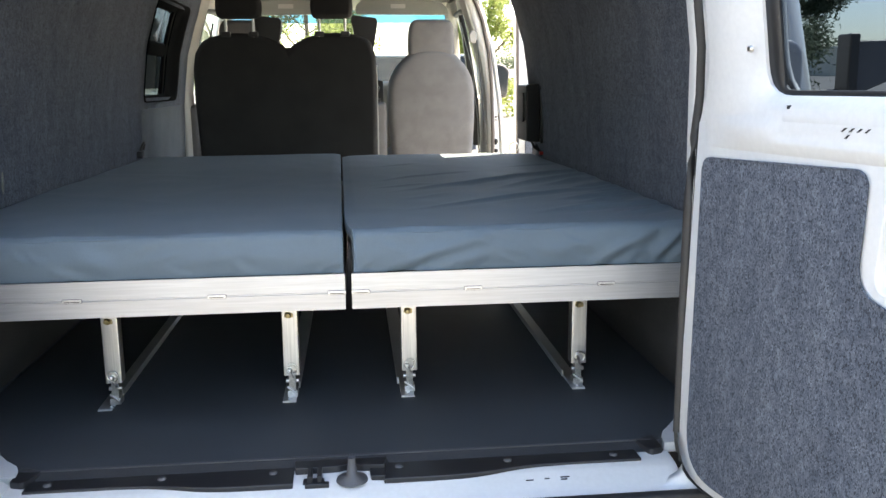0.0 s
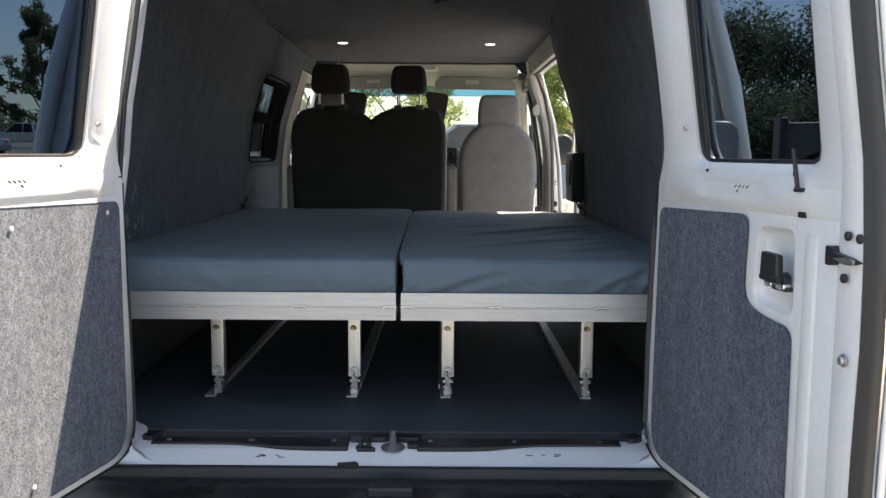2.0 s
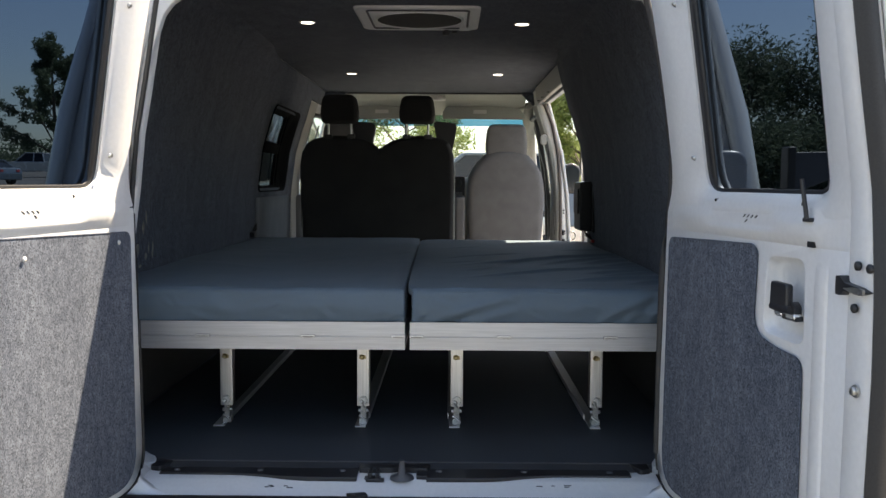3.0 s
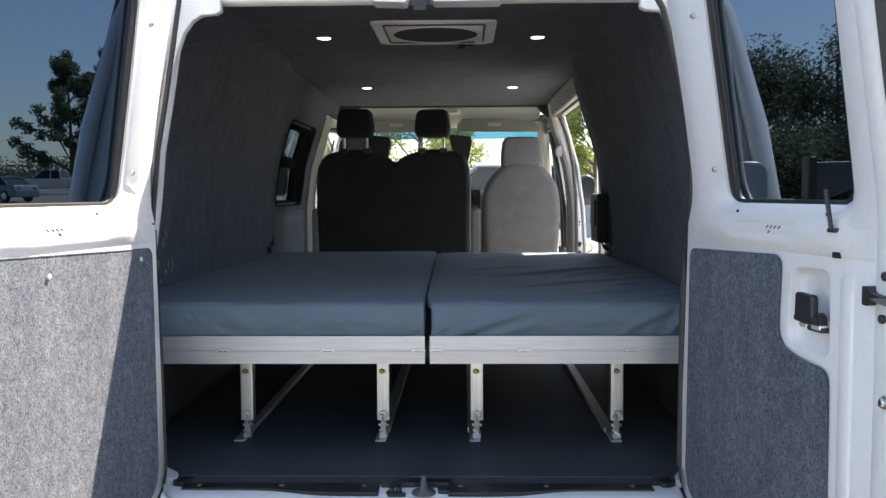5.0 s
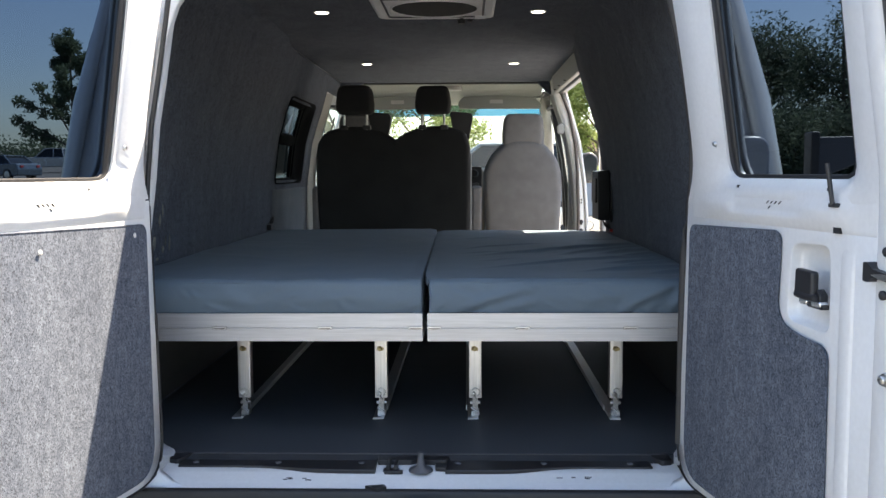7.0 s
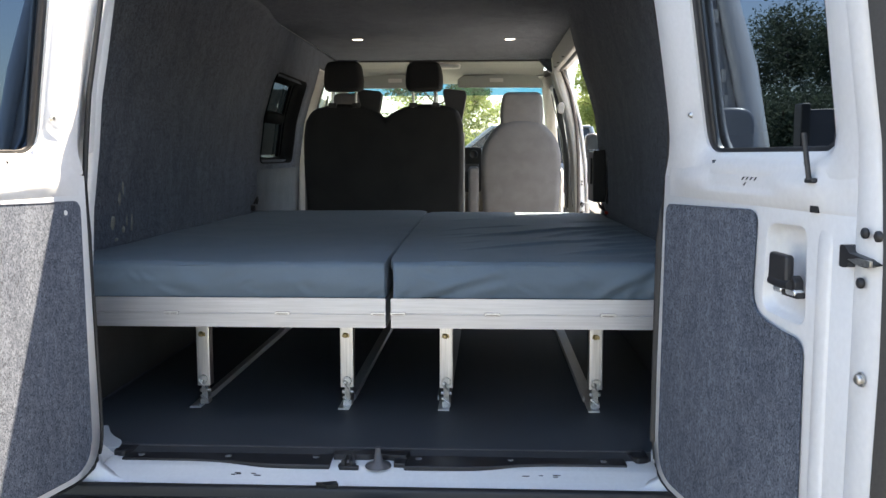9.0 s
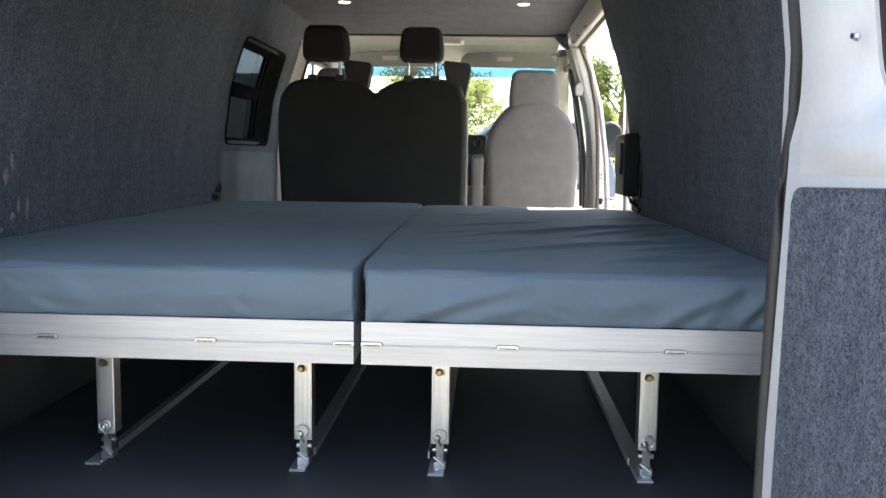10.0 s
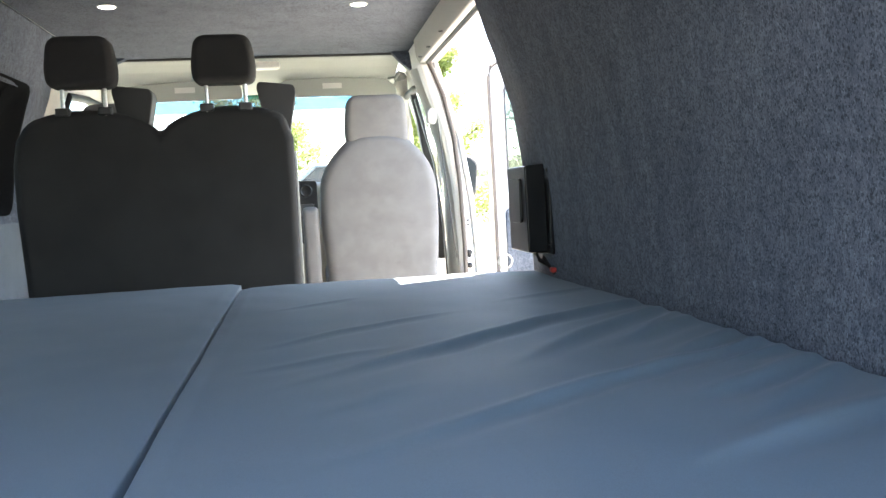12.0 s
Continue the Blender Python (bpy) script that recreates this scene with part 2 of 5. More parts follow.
def rounded(points, radii, steps=5):
    """A polygon with its corners rounded."""
    out, n = [], len(points)
    for i, p in enumerate(points):
        p, a, b = Vector(p), Vector(points[i - 1]), Vector(points[(i + 1) % n])
        r = radii[i] if isinstance(radii, (list, tuple)) else radii
        if r <= 0:
            out.append((p.x, p.y))
            continue
        u, w = (a - p), (b - p)
        d = min(r, u.length * 0.49, w.length * 0.49)
        s, e = p + u.normalized() * d, p + w.normalized() * d
        for k in range(steps + 1):
            q = k / steps
            c = s * (1 - q) ** 2 + p * 2 * q * (1 - q) + e * q * q
            out.append((c.x, c.y))
    return out


def rect(u0, u1, v0, v1, r, steps=5):
    return rounded([(u0, v0), (u1, v0), (u1, v1), (u0, v1)], r, steps)


def tube(points, r, sides=8, bm=None, closed=False):
    bm = bm or bmesh.new()
    pts = [Vector(p) for p in points]
    n, rings = len(pts), []
    up = Vector((0, 0, 1))
    for i, p in enumerate(pts):
        a = pts[i - 1] if (i > 0 or closed) else p
        b = pts[(i + 1) % n] if (i < n - 1 or closed) else p
        d = (b - a).normalized()
        ref = up if abs(d.z) < 0.95 else Vector((1, 0, 0))
        s = d.cross(ref).normalized()
        t = s.cross(d)
        rings.append([bm.verts.new(p + r * (math.cos(q) * s + math.sin(q) * t)) for q in (2 * math.pi * k / sides for k in range(sides))])
    for i in range(n if closed else n - 1):
        a, b = rings[i], rings[(i + 1) % n]
        for k in range(sides):
            bm.faces.new((a[k], a[(k + 1) % sides], b[(k + 1) % sides], b[k]))
    if not closed:
        bm.faces.new(rings[0])
        bm.faces.new(rings[-1][::-1])
    return bm


def lathe(profile, centre, axis="z", sides=24, bm=None):
    bm = bm or bmesh.new()
    rows = []
    for r, h in profile:
        row = []
        for k in range(sides):
            q = 2 * math.pi * k / sides
            a, b = max(r, 1e-4) * math.cos(q), max(r, 1e-4) * math.sin(q)
            p = {"z": (a, b, h), "y": (a, h, b), "x": (h, a, b)}[axis]
            row.append(bm.verts.new(Vector(centre) + Vector(p)))
        rows.append(row)
    for a, b in zip(rows, rows[1:]):
        for k in range(sides):
            bm.faces.new((a[k], a[(k + 1) % sides], b[(k + 1) % sides], b[k]))
    bm.faces.new(rows[0])
    bm.faces.new(rows[-1][::-1])
    return bm


def grid(us, vs, put, skip=lambda u, v: False, bm=None):
    bm = bm or bmesh.new()
    vert = [[bm.verts.new(put(u, v)) for v in vs] for u in us]
    for i in range(len(us) - 1):
        for j in range(len(vs) - 1):
            if not skip((us[i] + us[i + 1]) / 2, (vs[j] + vs[j + 1]) / 2):
                bm.faces.new((vert[i][j], vert[i + 1][j], vert[i + 1][j + 1], vert[i][j + 1]))
    loose = [w for w in bm.verts if not w.link_faces]
    bmesh.ops.delete(bm, geom=loose, context="VERTS")
    return bm


def ring(outer, inner, put, steps=2, bm=None):
    """A flat band between two loops of equal count."""
    bm = bm or bmesh.new()
    rows = []
    for k in range(steps + 1):
        f = k / steps
        rows.append([bm.verts.new(put(a[0] * (1 - f) + b[0] * f, a[1] * (1 - f) + b[1] * f)) for a, b in zip(outer, inner)])
    n = len(outer)
    for a, b in zip(rows, rows[1:]):
        for i in range(n):
            j = (i + 1) % n
            bm.faces.new((a[i], a[j], b[j], b[i]))
    return bm


def rays(shape, centre, n=96):
    """Resample a convex outline by n rays from its centre, so that two loops correspond."""
    out = []
    c = Vector(centre)
    for k in range(n):
        d = Vector((math.cos(2 * math.pi * k / n), math.sin(2 * math.pi * k / n)))
        best = None
        for i in range(len(shape)):
            a, b = Vector(shape[i]) - c, Vector(shape[(i + 1) % len(shape)]) - c
            e = b - a
            den = d.x * e.y - d.y * e.x
            if abs(den) < 1e-9:
                continue
            t = (a.x * e.y - a.y * e.x) / den
            s = (a.x * d.y - a.y * d.x) / den
            if t > 0 and -1e-6 <= s <= 1 + 1e-6 and (best is None or t > best):
                best = t
        out.append((c.x + d.x * best, c.y + d.y * best))
    return out


def steps_between(a, b, n):
    return [a + (b - a) * i / n for i in range(n + 1)]


# ---- the van's sections ----
MID = -0.035
FLOOR_Z, CEIL_Z = 0.72, 2.157
INNER = [(0.72, 0.91), (1.0, 0.92), (1.2, 0.915), (1.42, 0.905), (1.47, 0.90), (1.7, 0.868), (1.86, 0.82), (1.92, 0.798), (1.99, 0.778), (2.06, 0.757), (2.10, 0.741), (2.13, 0.722), (2.148, 0.695), (2.157, 0.66)]
REAR_EDGE = [(0.44, 0.895), (1.1, 0.915), (1.5, 0.884), (2.08, 0.778), (2.24, 0.60), (2.28, 0.3)]
OUTER = [(0.42, 0.95), (0.7, 0.98), (1.0, 0.99), (1.2, 0.985), (1.42, 0.97), (1.47, 0.963), (1.7, 0.93), (1.86, 0.885), (1.92, 0.868), (1.99, 0.848), (2.07, 0.825), (2.16, 0.80), (2.22, 0.74), (2.26, 0.6), (2.28, 0.3)]


def half(profile, z):
    for (z0, w0), (z1, w1) in zip(profile, profile[1:]):
        if z <= z1:
            return w0 + (w1 - w0) * max(0, z - z0) / (z1 - z0)
    return profile[-1][1]


def rear_y(z):
    """The rear face of the body leans forward above the waist."""
    return 1.575 + 0.16 * max(0, z - 1.5) + 0.67 * max(0, z - 2.02)


SIDE_Y0, SIDE_Y1, SIDE_Z = 4.0, 5.3, 2.045
WIN = (4.15, 4.88, 1.47, 1.92)


# ---- ground and the van's structure ----
def slope(y):
    return 0.03 * max(0.0, y - 12.0)


bm = grid([-900, -120, -30, -8, 8, 30, 120, 900], [-900, -120, -30, -8, 2, 12, 40, 150, 900], lambda u, v: (u, v, slope(v)))
structure("ground", bm, ASPHALT, "sun-bleached grey asphalt of a parking lot", "ground", smooth=False)

# added pale slab: bounces sun through the side opening into the van
bm = box(1.45, 6.5, -4.0, 11.5, -0.02, 0.11)
structure("pavement", bm, BOUNCESLAB, "added pale slab beside the van that bounces sun inside", "pavement", smooth=False, bevel=0.015)

# floor: ribbed black mat with a bevelled grey edge towards the sill
bm = box(-0.93, 0.87, 1.73, 4.5, 0.60, FLOOR_Z)
floor = structure("floor", bm, RUBBER, "black rubber mat covering the van's load floor", "floor", smooth=False)
# cab floor is out of view; its tan colour is chosen to bounce sun
part("cab_floor", box(-0.93, 0.87, 4.5, 6.1, 0.60, FLOOR_Z - 0.004), CABBOUNCE, floor, "unseen cab floor, coloured tan to bounce sun into the cab", smooth=False)
bm = prism([(1.73, 0.60), (1.73, 0.7195), (1.695, 0.708), (1.695, 0.60)], -0.70, 0.69, along_x)
part("mat_edge", bm, MATEDGE, floor, "worn grey bevelled edge of the mat", smooth=False)
bm = bmesh.new()
for i in range(230):
    x = -0.70 + 1.39 * i / 230
    box(x, x + 0.0035, 1.728, 1.736, 0.7195, 0.7225, bm)
part("stitching", bm, GREYPLASTIC, floor, "row of fine stitches along the mat", smooth=False)


def inner_put(side):
    """The wall rounds into the ceiling aft of the side door and meets it squarely beside it."""
    def put(y, z):
        square = 0.757 - 0.25 * max(0.0, z - 2.06)
        k = min(1.0, max(0.0, (y - 3.4) / 0.5)) if z > 2.06 else 0.0
        return (MID + side * (half(INNER, z) * (1 - k) + square * k), y, z)
    return put


Z_IN = [0.60, 0.72, 1.0, 1.2, 1.42, 1.47, 1.58, 1.7, 1.78, 1.86, 1.92, 1.99, 2.06, 2.10, 2.13, 2.148, 2.157]
YS = [1.70, 1.9, 2.3, 2.7, 3.1, 3.5, 3.8, 4.0, 4.15, 4.3, 4.6, 4.88, 5.0, 5.16, 5.42, 5.70]
bm = grid(YS, Z_IN, inner_put(-1), lambda y, z: (WIN[0] < y < WIN[1] and WIN[2] < z < WIN[3]) or (y > 5.16 and z < 2.03))
wall_left = structure("wall_left", bm, CARPET, "charcoal carpet-lined side wall of the van", "wall", thick=0.03)
bm = grid([1.70, 1.9, 2.3, 2.7, 3.1, 3.5, 3.8, 4.0, 4.4, 4.9, 5.34, 5.70], Z_IN, inner_put(1), lambda y, z: y > 4.0)
wall_right = structure("wall_right", bm, CARPET, "charcoal carpet-lined side wall beside the side door", "wall", thick=0.03)
bm = grid([-0.765, -0.5, -0.19, 0, 0.215, 0.5, 0.73], [1.72, 2.2, 2.58, 2.97, 3.6, 4.2, 4.8, 5.3, 5.68], lambda x, y: (x, y, CEIL_Z),
          lambda x, y: -0.19 < x < 0.215 and 2.58 < y < 2.97)
ceiling = structure("ceiling", bm, CARPET, "charcoal carpet-lined ceiling with lamps", "ceiling", thick=0.025)
for f in ceiling.data.polygons:
    f.use_smooth = False

# thin sheet low on each wall, coloured darker than the carpet
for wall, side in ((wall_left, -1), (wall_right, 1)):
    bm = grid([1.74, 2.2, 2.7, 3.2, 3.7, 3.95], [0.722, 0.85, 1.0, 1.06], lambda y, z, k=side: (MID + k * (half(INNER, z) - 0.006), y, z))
    part("lower_sheet", bm, DARKLOWWALL, wall, "darker sheet low on the wall", thick=0.003)

# outer body skin with its openings
ZO = [0.42, 0.7, 1.0, 1.2, 1.42, 1.47, 1.7, 1.86, 1.92, 1.99, 2.07, 2.16, 2.22, 2.26, 2.28]


def outer_put(side):
    def put(y, z):
        w = half(OUTER, z) - (0.027 if side < 0 else 0.0)
        k = min(1.0, max(0.0, (1.72 - y) / 0.145))
        yy = y + (rear_y(z) - 1.575) * max(0.0, 1 - (y - 1.575) / 0.5)
        return (MID * min(1, max(0, y - 1.5)) + side * (w - (w - half(REAR_EDGE, z) + (0.01 if side < 0 else 0.0)) * (1 - math.sqrt(1 - k * k))), yy, z)
    return put


def opening(y, z, side):
    if side > 0 and SIDE_Y0 - 0.03 < y < SIDE_Y1 + 0.0 and 0.7 < z < SIDE_Z:
        return True
    if side < 0 and WIN[0] < y < WIN[1] and WIN[2] < z < WIN[3]:
        return True
    return 5.55 < y < 6.25 and 1.42 < z < 1.99


YO = [1.575, 1.579, 1.588, 1.602, 1.62, 1.645, 1.68, 1.72, 1.82, 1.95, 2.1, 3.0, 3.97, 4.15, 4.88, 5.3, 5.55, 5.9, 6.25, 6.4]
body = thing("van_body", "white painted van body with its doors open", "van", kind="structure")
for side, nm in ((-1, "body_side"), (1, "body_side")):
    part(nm, grid(YO, ZO, outer_put(side), lambda y, z, s=side: opening(y, z, s)), PAINT, body, thick=-0.02 * side if side < 0 else 0.02)
bm = grid(YO, steps_between(-1, 1, 6), lambda y, k: (MID + 0.3 * k, y + (rear_y(2.28) - 1.575) * max(0.0, 1 - (y - 1.575) / 0.5), 2.28 + 0.008 * (1 - k * k)))
part("roof", bm, PAINT, body, thick=0.02)

# rear frame round the opening
hole = rounded([(-0.705, 0.678), (0.73, 0.678), (0.733, 1.15), (0.748, 1.48), (0.72, 1.76), (0.66, 2.052), (-0.645, 2.052), (-0.70, 1.76), (-0.722, 1.48), (-0.705, 1.15)],
               [0.10, 0.10, 0.2, 0.2, 0.2, 0.07, 0.07, 0.2, 0.2, 0.2])
edge = rounded([(-0.90, 0.44), (0.90, 0.44), (0.93, 1.1), (0.895, 1.5), (0.775, 2.08), (0.60, 2.24), (-0.64, 2.24), (-0.80, 2.08), (-0.885, 1.5), (-0.92, 1.1)],
               [0.08, 0.08, 0.2, 0.2, 0.12, 0.1, 0.1, 0.12, 0.2, 0.2])
C = (0.0, 1.35)
hole_r, edge_r = rays(hole, C, 160), rays(edge, C, 160)
bm = ring(edge_r, hole_r, lambda u, v: (u, rear_y(v), v), 3)
part("rear_frame", bm, PAINT, body, "white painted frame of the rear opening", thick=-0.03)
rows = []
bm = bmesh.new()
for k, dy in enumerate((0.0, 0.05, 0.12)):
    rows.append([bm.verts.new((u * (1 + 0.01 * k), rear_y(v) + dy * (1 if v < 0.73 else 0.2 if v > 0.79 else 1 - (0.8 / 0.06) * (v - 0.73)), 1.35 + (v - 1.35) * (1 + 0.004 * k))) for u, v in hole_r])
for a, b in zip(rows, rows[1:]):
    for i in range(160):
        if min(hole_r[i][1], hole_r[(i + 1) % 160][1]) > 0.704:
            bm.faces.new((a[i], a[(i + 1) % 160], b[(i + 1) % 160], b[i]))
part("opening_return", bm, PAINT, body)
for s in (-1, 1):
    low = [(s * 0.690, 1.586, 0.80), (s * 0.691, 1.586, 1.05), (s * 0.693, 1.588, 1.30), (s * 0.703, 1.602, 1.36)]
    high = [(-0.713, 1.418), (-0.706, 1.504), (-0.692, 1.641), (-0.667, 1.777), (-0.645, 1.91), (-0.624, 2.04)]
    if s > 0:
        high = [(0.717, 1.408), (0.725, 1.493), (0.724, 1.587), (0.707, 1.72), (0.679, 1.866), (0.645, 1.996), (0.62, 2.04)]
    bm = tube(low + [(u - 0.004 * (s > 0), 1.62, v) for u, v in high], 0.007 if s < 0 else 0.0092, 8)
    part("weatherstrip", bm, SEAL if s < 0 else DARKTAUPE, body, "black rubber weatherstrip beside the opening" if s < 0 else "dark taupe rubber weatherstrip beside the opening")
    # painted flange of the pillar just behind the weatherstrip
    bm, prev = bmesh.new(), None
    for u, z in [(s * 0.742, 0.76), (s * 0.736, 1.2), (s * 0.727, 1.35)] + high[1:]:
        a, b = u + s * 0.018, u + s * 0.075
        sect = [bm.verts.new(p) for p in ((a, 1.712, z), (a + s * 0.004, 1.703, z), (b, 1.703, z), (b, 1.735, z), (a, 1.735, z))]
        if prev:
            for i in range(5):
                bm.faces.new((prev[i], prev[(i + 1) % 5], sect[(i + 1) % 5], sect[i]))
        prev = sect
    part("pillar_flange", bm, PAINT, body, "white painted flange of the rear pillar")
for s in (-1, 1):
    o = 0.06 * (s > 0)
    web = [(0.533, 2.05), (0.531, 2.014), (0.545, 2.006), (0.585, 2.003), (0.609, 1.988), (0.632, 1.958), (0.657, 1.89), (0.677, 1.816), (0.704, 1.68), (0.722, 1.50), (0.73, 1.50), (0.728, 1.68), (0.715, 1.85), (0.68, 2.05)]
    bm = prism([(s * u + o, v) for u, v in web], 1.672, 1.70, along_y)
    part("corner_gusset", bm, PAINT, body, bevel=0.006)
bm = prism(rounded([(-0.13, 2.06), (-0.12, 2.028), (-0.03, 2.024), (-0.02, 2.06)], 0.008), 1.64, 1.72, along_y)
part("header_tab", bm, PAINT, body, bevel=0.003)
bm = prism(rounded([(0.03, 2.06), (0.04, 2.027), (0.22, 2.027), (0.24, 2.06)], 0.008), 1.64, 1.72, along_y)
part("header_tab", bm, PAINT, body, bevel=0.003)
bm = box(-0.02, 0.03, 1.675, 1.71, 2.022, 2.055)
box(-0.012, 0.022, 1.665, 1.695, 2.008, 2.024, bm)
part("header_striker", bm, PLASTIC, body, "black latch striker under the header", bevel=0.003)
# tail lamps on the rear corners
for s in (-1, 1):
    bm = prism(rect(s * 0.79, s * 0.895, 1.12, 1.60 if s > 0 else 1.46, 0.04), 1.545, 1.575, along_y)
    part("tail_lamp", bm, LENS, body, bevel=0.012)
for s in (-1, 1):
    bm = grid([0, 1], steps_between(1.42, 1.98, 8), lambda k, z, s=s: (s * (0.806 + 0.038 * k - 0.11 * max(0, z - 1.62)), rear_y(z) - 0.005, z))
    st = part("corner_strip", bm, STRIPGREY if s > 0 else PAINT, body, "pale grey trim strip at the rear corner" if s > 0 else "white trim strip at the rear corner", thick=0.005)
    for z in () if s < 0 else (1.50, 1.60, 1.66, 1.80):
        part("strip_clip", box(s * (0.835 - 0.11 * max(0, z - 1.62)) - 0.005, s * (0.835 - 0.11 * max(0, z - 1.62)) + 0.005, rear_y(z) - 0.013, rear_y(z) - 0.003, z, z + 0.03), WHITEPLASTIC, st)
bm = prism(rounded([(1.012, 1.48), (1.034, 1.48), (1.034, 1.612), (1.012, 1.612)], 0.006), 1.59, 1.64, along_y)
part("marker_bracket", bm, SEAL, body, "black bracket at the rear corner", bevel=0.006)
bm = prism(rounded([(1.032, 1.492), (1.06, 1.50), (1.135, 1.53), (1.14, 1.60), (1.032, 1.598)], 0.008), 1.60, 1.625, along_y)
part("bracket_face", bm, BRACKETFACE, body, bevel=0.004)
part("bracket_arm", box(0.90, 1.02, 1.615, 1.625, 1.49, 1.503), PLASTIC, body, bevel=0.003)
# side opening: jamb, header strip, seal
jz = steps_between(0.55, 2.04, 14)
bm, prev = bmesh.new(), None
for z in jz:
    xa, xb = MID + half(INNER, z) + 0.004, MID + half(OUTER, z) - 0.004
    sect = [bm.verts.new(p) for p in ((xa, 5.315, z), (xa + 0.012, 5.302, z), (xb - 0.012, 5.302, z), (xb, 5.315, z), (xb, 5.385, z), (xa, 5.385, z))]
    if prev:
        for i in range(6):
            bm.faces.new((prev[i], prev[(i + 1) % 6], sect[(i + 1) % 6], sect[i]))
    prev = sect
part("side_jamb", bm, PAINT, body)
bm = prism([(0.742, 2.047), (0.82, 2.047), (0.80, 2.16), (0.72, 2.16)], 3.98, 5.33, along_y)
part("side_header", bm, PAINT, body, "white painted rail over the side opening", bevel=0.008)
bm = prism([(0.722, 2.078), (0.735, 2.050), (0.741, 2.048), (0.741, 2.155), (0.714, 2.155)], 4.005, 5.32, along_y)
part("header_trim", bm, BEIGE, body, "scuffed pale trim strip with dark holes", bevel=0.008)
for y in (4.62, 4.95, 5.2):
    part("hole", lathe([(0.012, 0), (0.012, 0.004)], (0.728, y, 2.056), "z", 10), SEAL, body)
seal_pts = [(0.775, 5.29, 2.05), (0.80, 5.29, 1.99), (0.835, 5.29, 1.90), (0.875, 5.29, 1.7), (0.892, 5.29, 1.5), (0.90, 5.29, 1.2), (0.895, 5.29, 0.75)]
part("side_seal", tube(seal_pts, 0.011, 8), TAUPE, body, "taupe rubber seal")
part("side_seal", tube([(0.77, 5.28, 2.047), (0.77, 4.02, 2.047)], 0.011, 8), SEAL, body)
for z, r in ((1.17, 0.014), (1.155, 0.008), (1.11, 0.013), (1.32, 0.006), (1.30, 0.005)):
    part("bumper_stop", lathe([(r, 0), (r, -0.012), (r * 0.6, -0.018)], (0.92, 5.3, z), "y", 12), SEAL, body)
# cab trim: pillars, headliner, visors
for s, x0, y in ((-1, -0.905, 5.22), (1, 0.850, 5.455)):
    rows = [(1.0, 0.03), (1.27, 0.03), (1.5, 0.03), (1.7, 0.0), (1.86, -0.045), (1.98, -0.085), (2.04, -0.105)]
    bm = bmesh.new()
    prev = None
    for z, dx in rows:
        xo = x0 + s * dx
        sect = [bm.verts.new(p) for p in ((xo, y - 0.06, z), (xo - s * 0.03, y, z), (xo - s * 0.02, y + 0.13, z), (xo + s * 0.06, y + 0.13, z), (xo + s * 0.06, y - 0.06, z))]
        if prev:
            for i in range(5):
                bm.faces.new((prev[i], prev[(i + 1) % 5], sect[(i + 1) % 5], sect[i]))
        prev = sect
    part("pillar_trim", bm, BEIGE, body, bevel=0.01)
sect = [(5.68, 2.165), (5.68, 2.143), (5.75, 2.138), (5.86, 2.12), (5.98, 2.085), (6.10, 2.045), (6.17, 2.03), (6.20, 2.10), (6.20, 2.25), (5.68, 2.25)]
part("headliner", prism(rounded(sect, 0.01, 3), -0.76, 0.70, along_x), HEADLINER, body, "beige moulded cab headliner", bevel=0.045)
# dark wedges close the corners between ceiling and headliner
for wedge in ([(0.64, 2.156), (0.73, 2.156), (0.742, 2.06), (0.70, 2.09)], [(-0.60, 2.156), (-0.78, 2.156), (-0.80, 2.06), (-0.72, 2.10)]):
    part("corner_wedge", prism(rounded(wedge, 0.015), 5.62, 5.668, along_y), CARPET, body, "dark wedge in the corner behind the headliner", bevel=0.006)
part("headliner_edge", prism(rounded([(5.67, 2.16), (5.67, 2.147), (5.69, 2.147), (5.69, 2.16)], 0.008), -0.74, 0.68, along_x), SEAL, body)
for s, off in ((1, 0.0), (-1, -0.03)):
    out = [(0.075, 1.992), (0.70, 1.986), (0.697, 2.03), (0.645, 2.072), (0.43, 2.083), (0.36, 2.094), (0.29, 2.083), (0.11, 2.080), (0.072, 2.045)]
    v = part("sun_visor", prism(rounded([(s * u + off, z) for u, z in out], 0.018, 3), 5.975, 5.997, along_y), HEADLINER, body, bevel=0.008)
    part("visor_label", box(s * 0.36 + off - 0.05, s * 0.36 + off + 0.05, 5.972, 5.9748, 2.03, 2.058), WHITEPLASTIC, v, "pale sticker on the visor")
    part("visor_pivot", tube([(s * 0.655 + off, 5.985, 2.07), (s * 0.70 + off, 5.985, 2.075), (s * 0.72 + off, 5.99, 2.11)], 0.008, 8), HEADLINER, v)
part("dome_lamp", prism(rect(-0.10, 0.10, 5.725, 5.815, 0.04, 8), 2.108, 2.15, along_z), WHITEPLASTIC, body, "pale oval dome lamp", bevel=0.012)

part("belt_guide", prism(rounded([(0.755, 1.77), (0.79, 1.765), (0.80, 1.82), (0.775, 1.845), (0.75, 1.82)], 0.012), 5.27, 5.31, along_y), BEIGE, body, bevel=0.006)
part("seat_belt", grid([0, 0.045], [1.15, 1.3, 1.5, 1.7, 1.79], lambda u, z: (0.80 + 0.09 * (1.79 - z) - 0.02 * u, 5.285 + 0.3 * u, z)), GREYPLASTIC, body, thick=0.003)

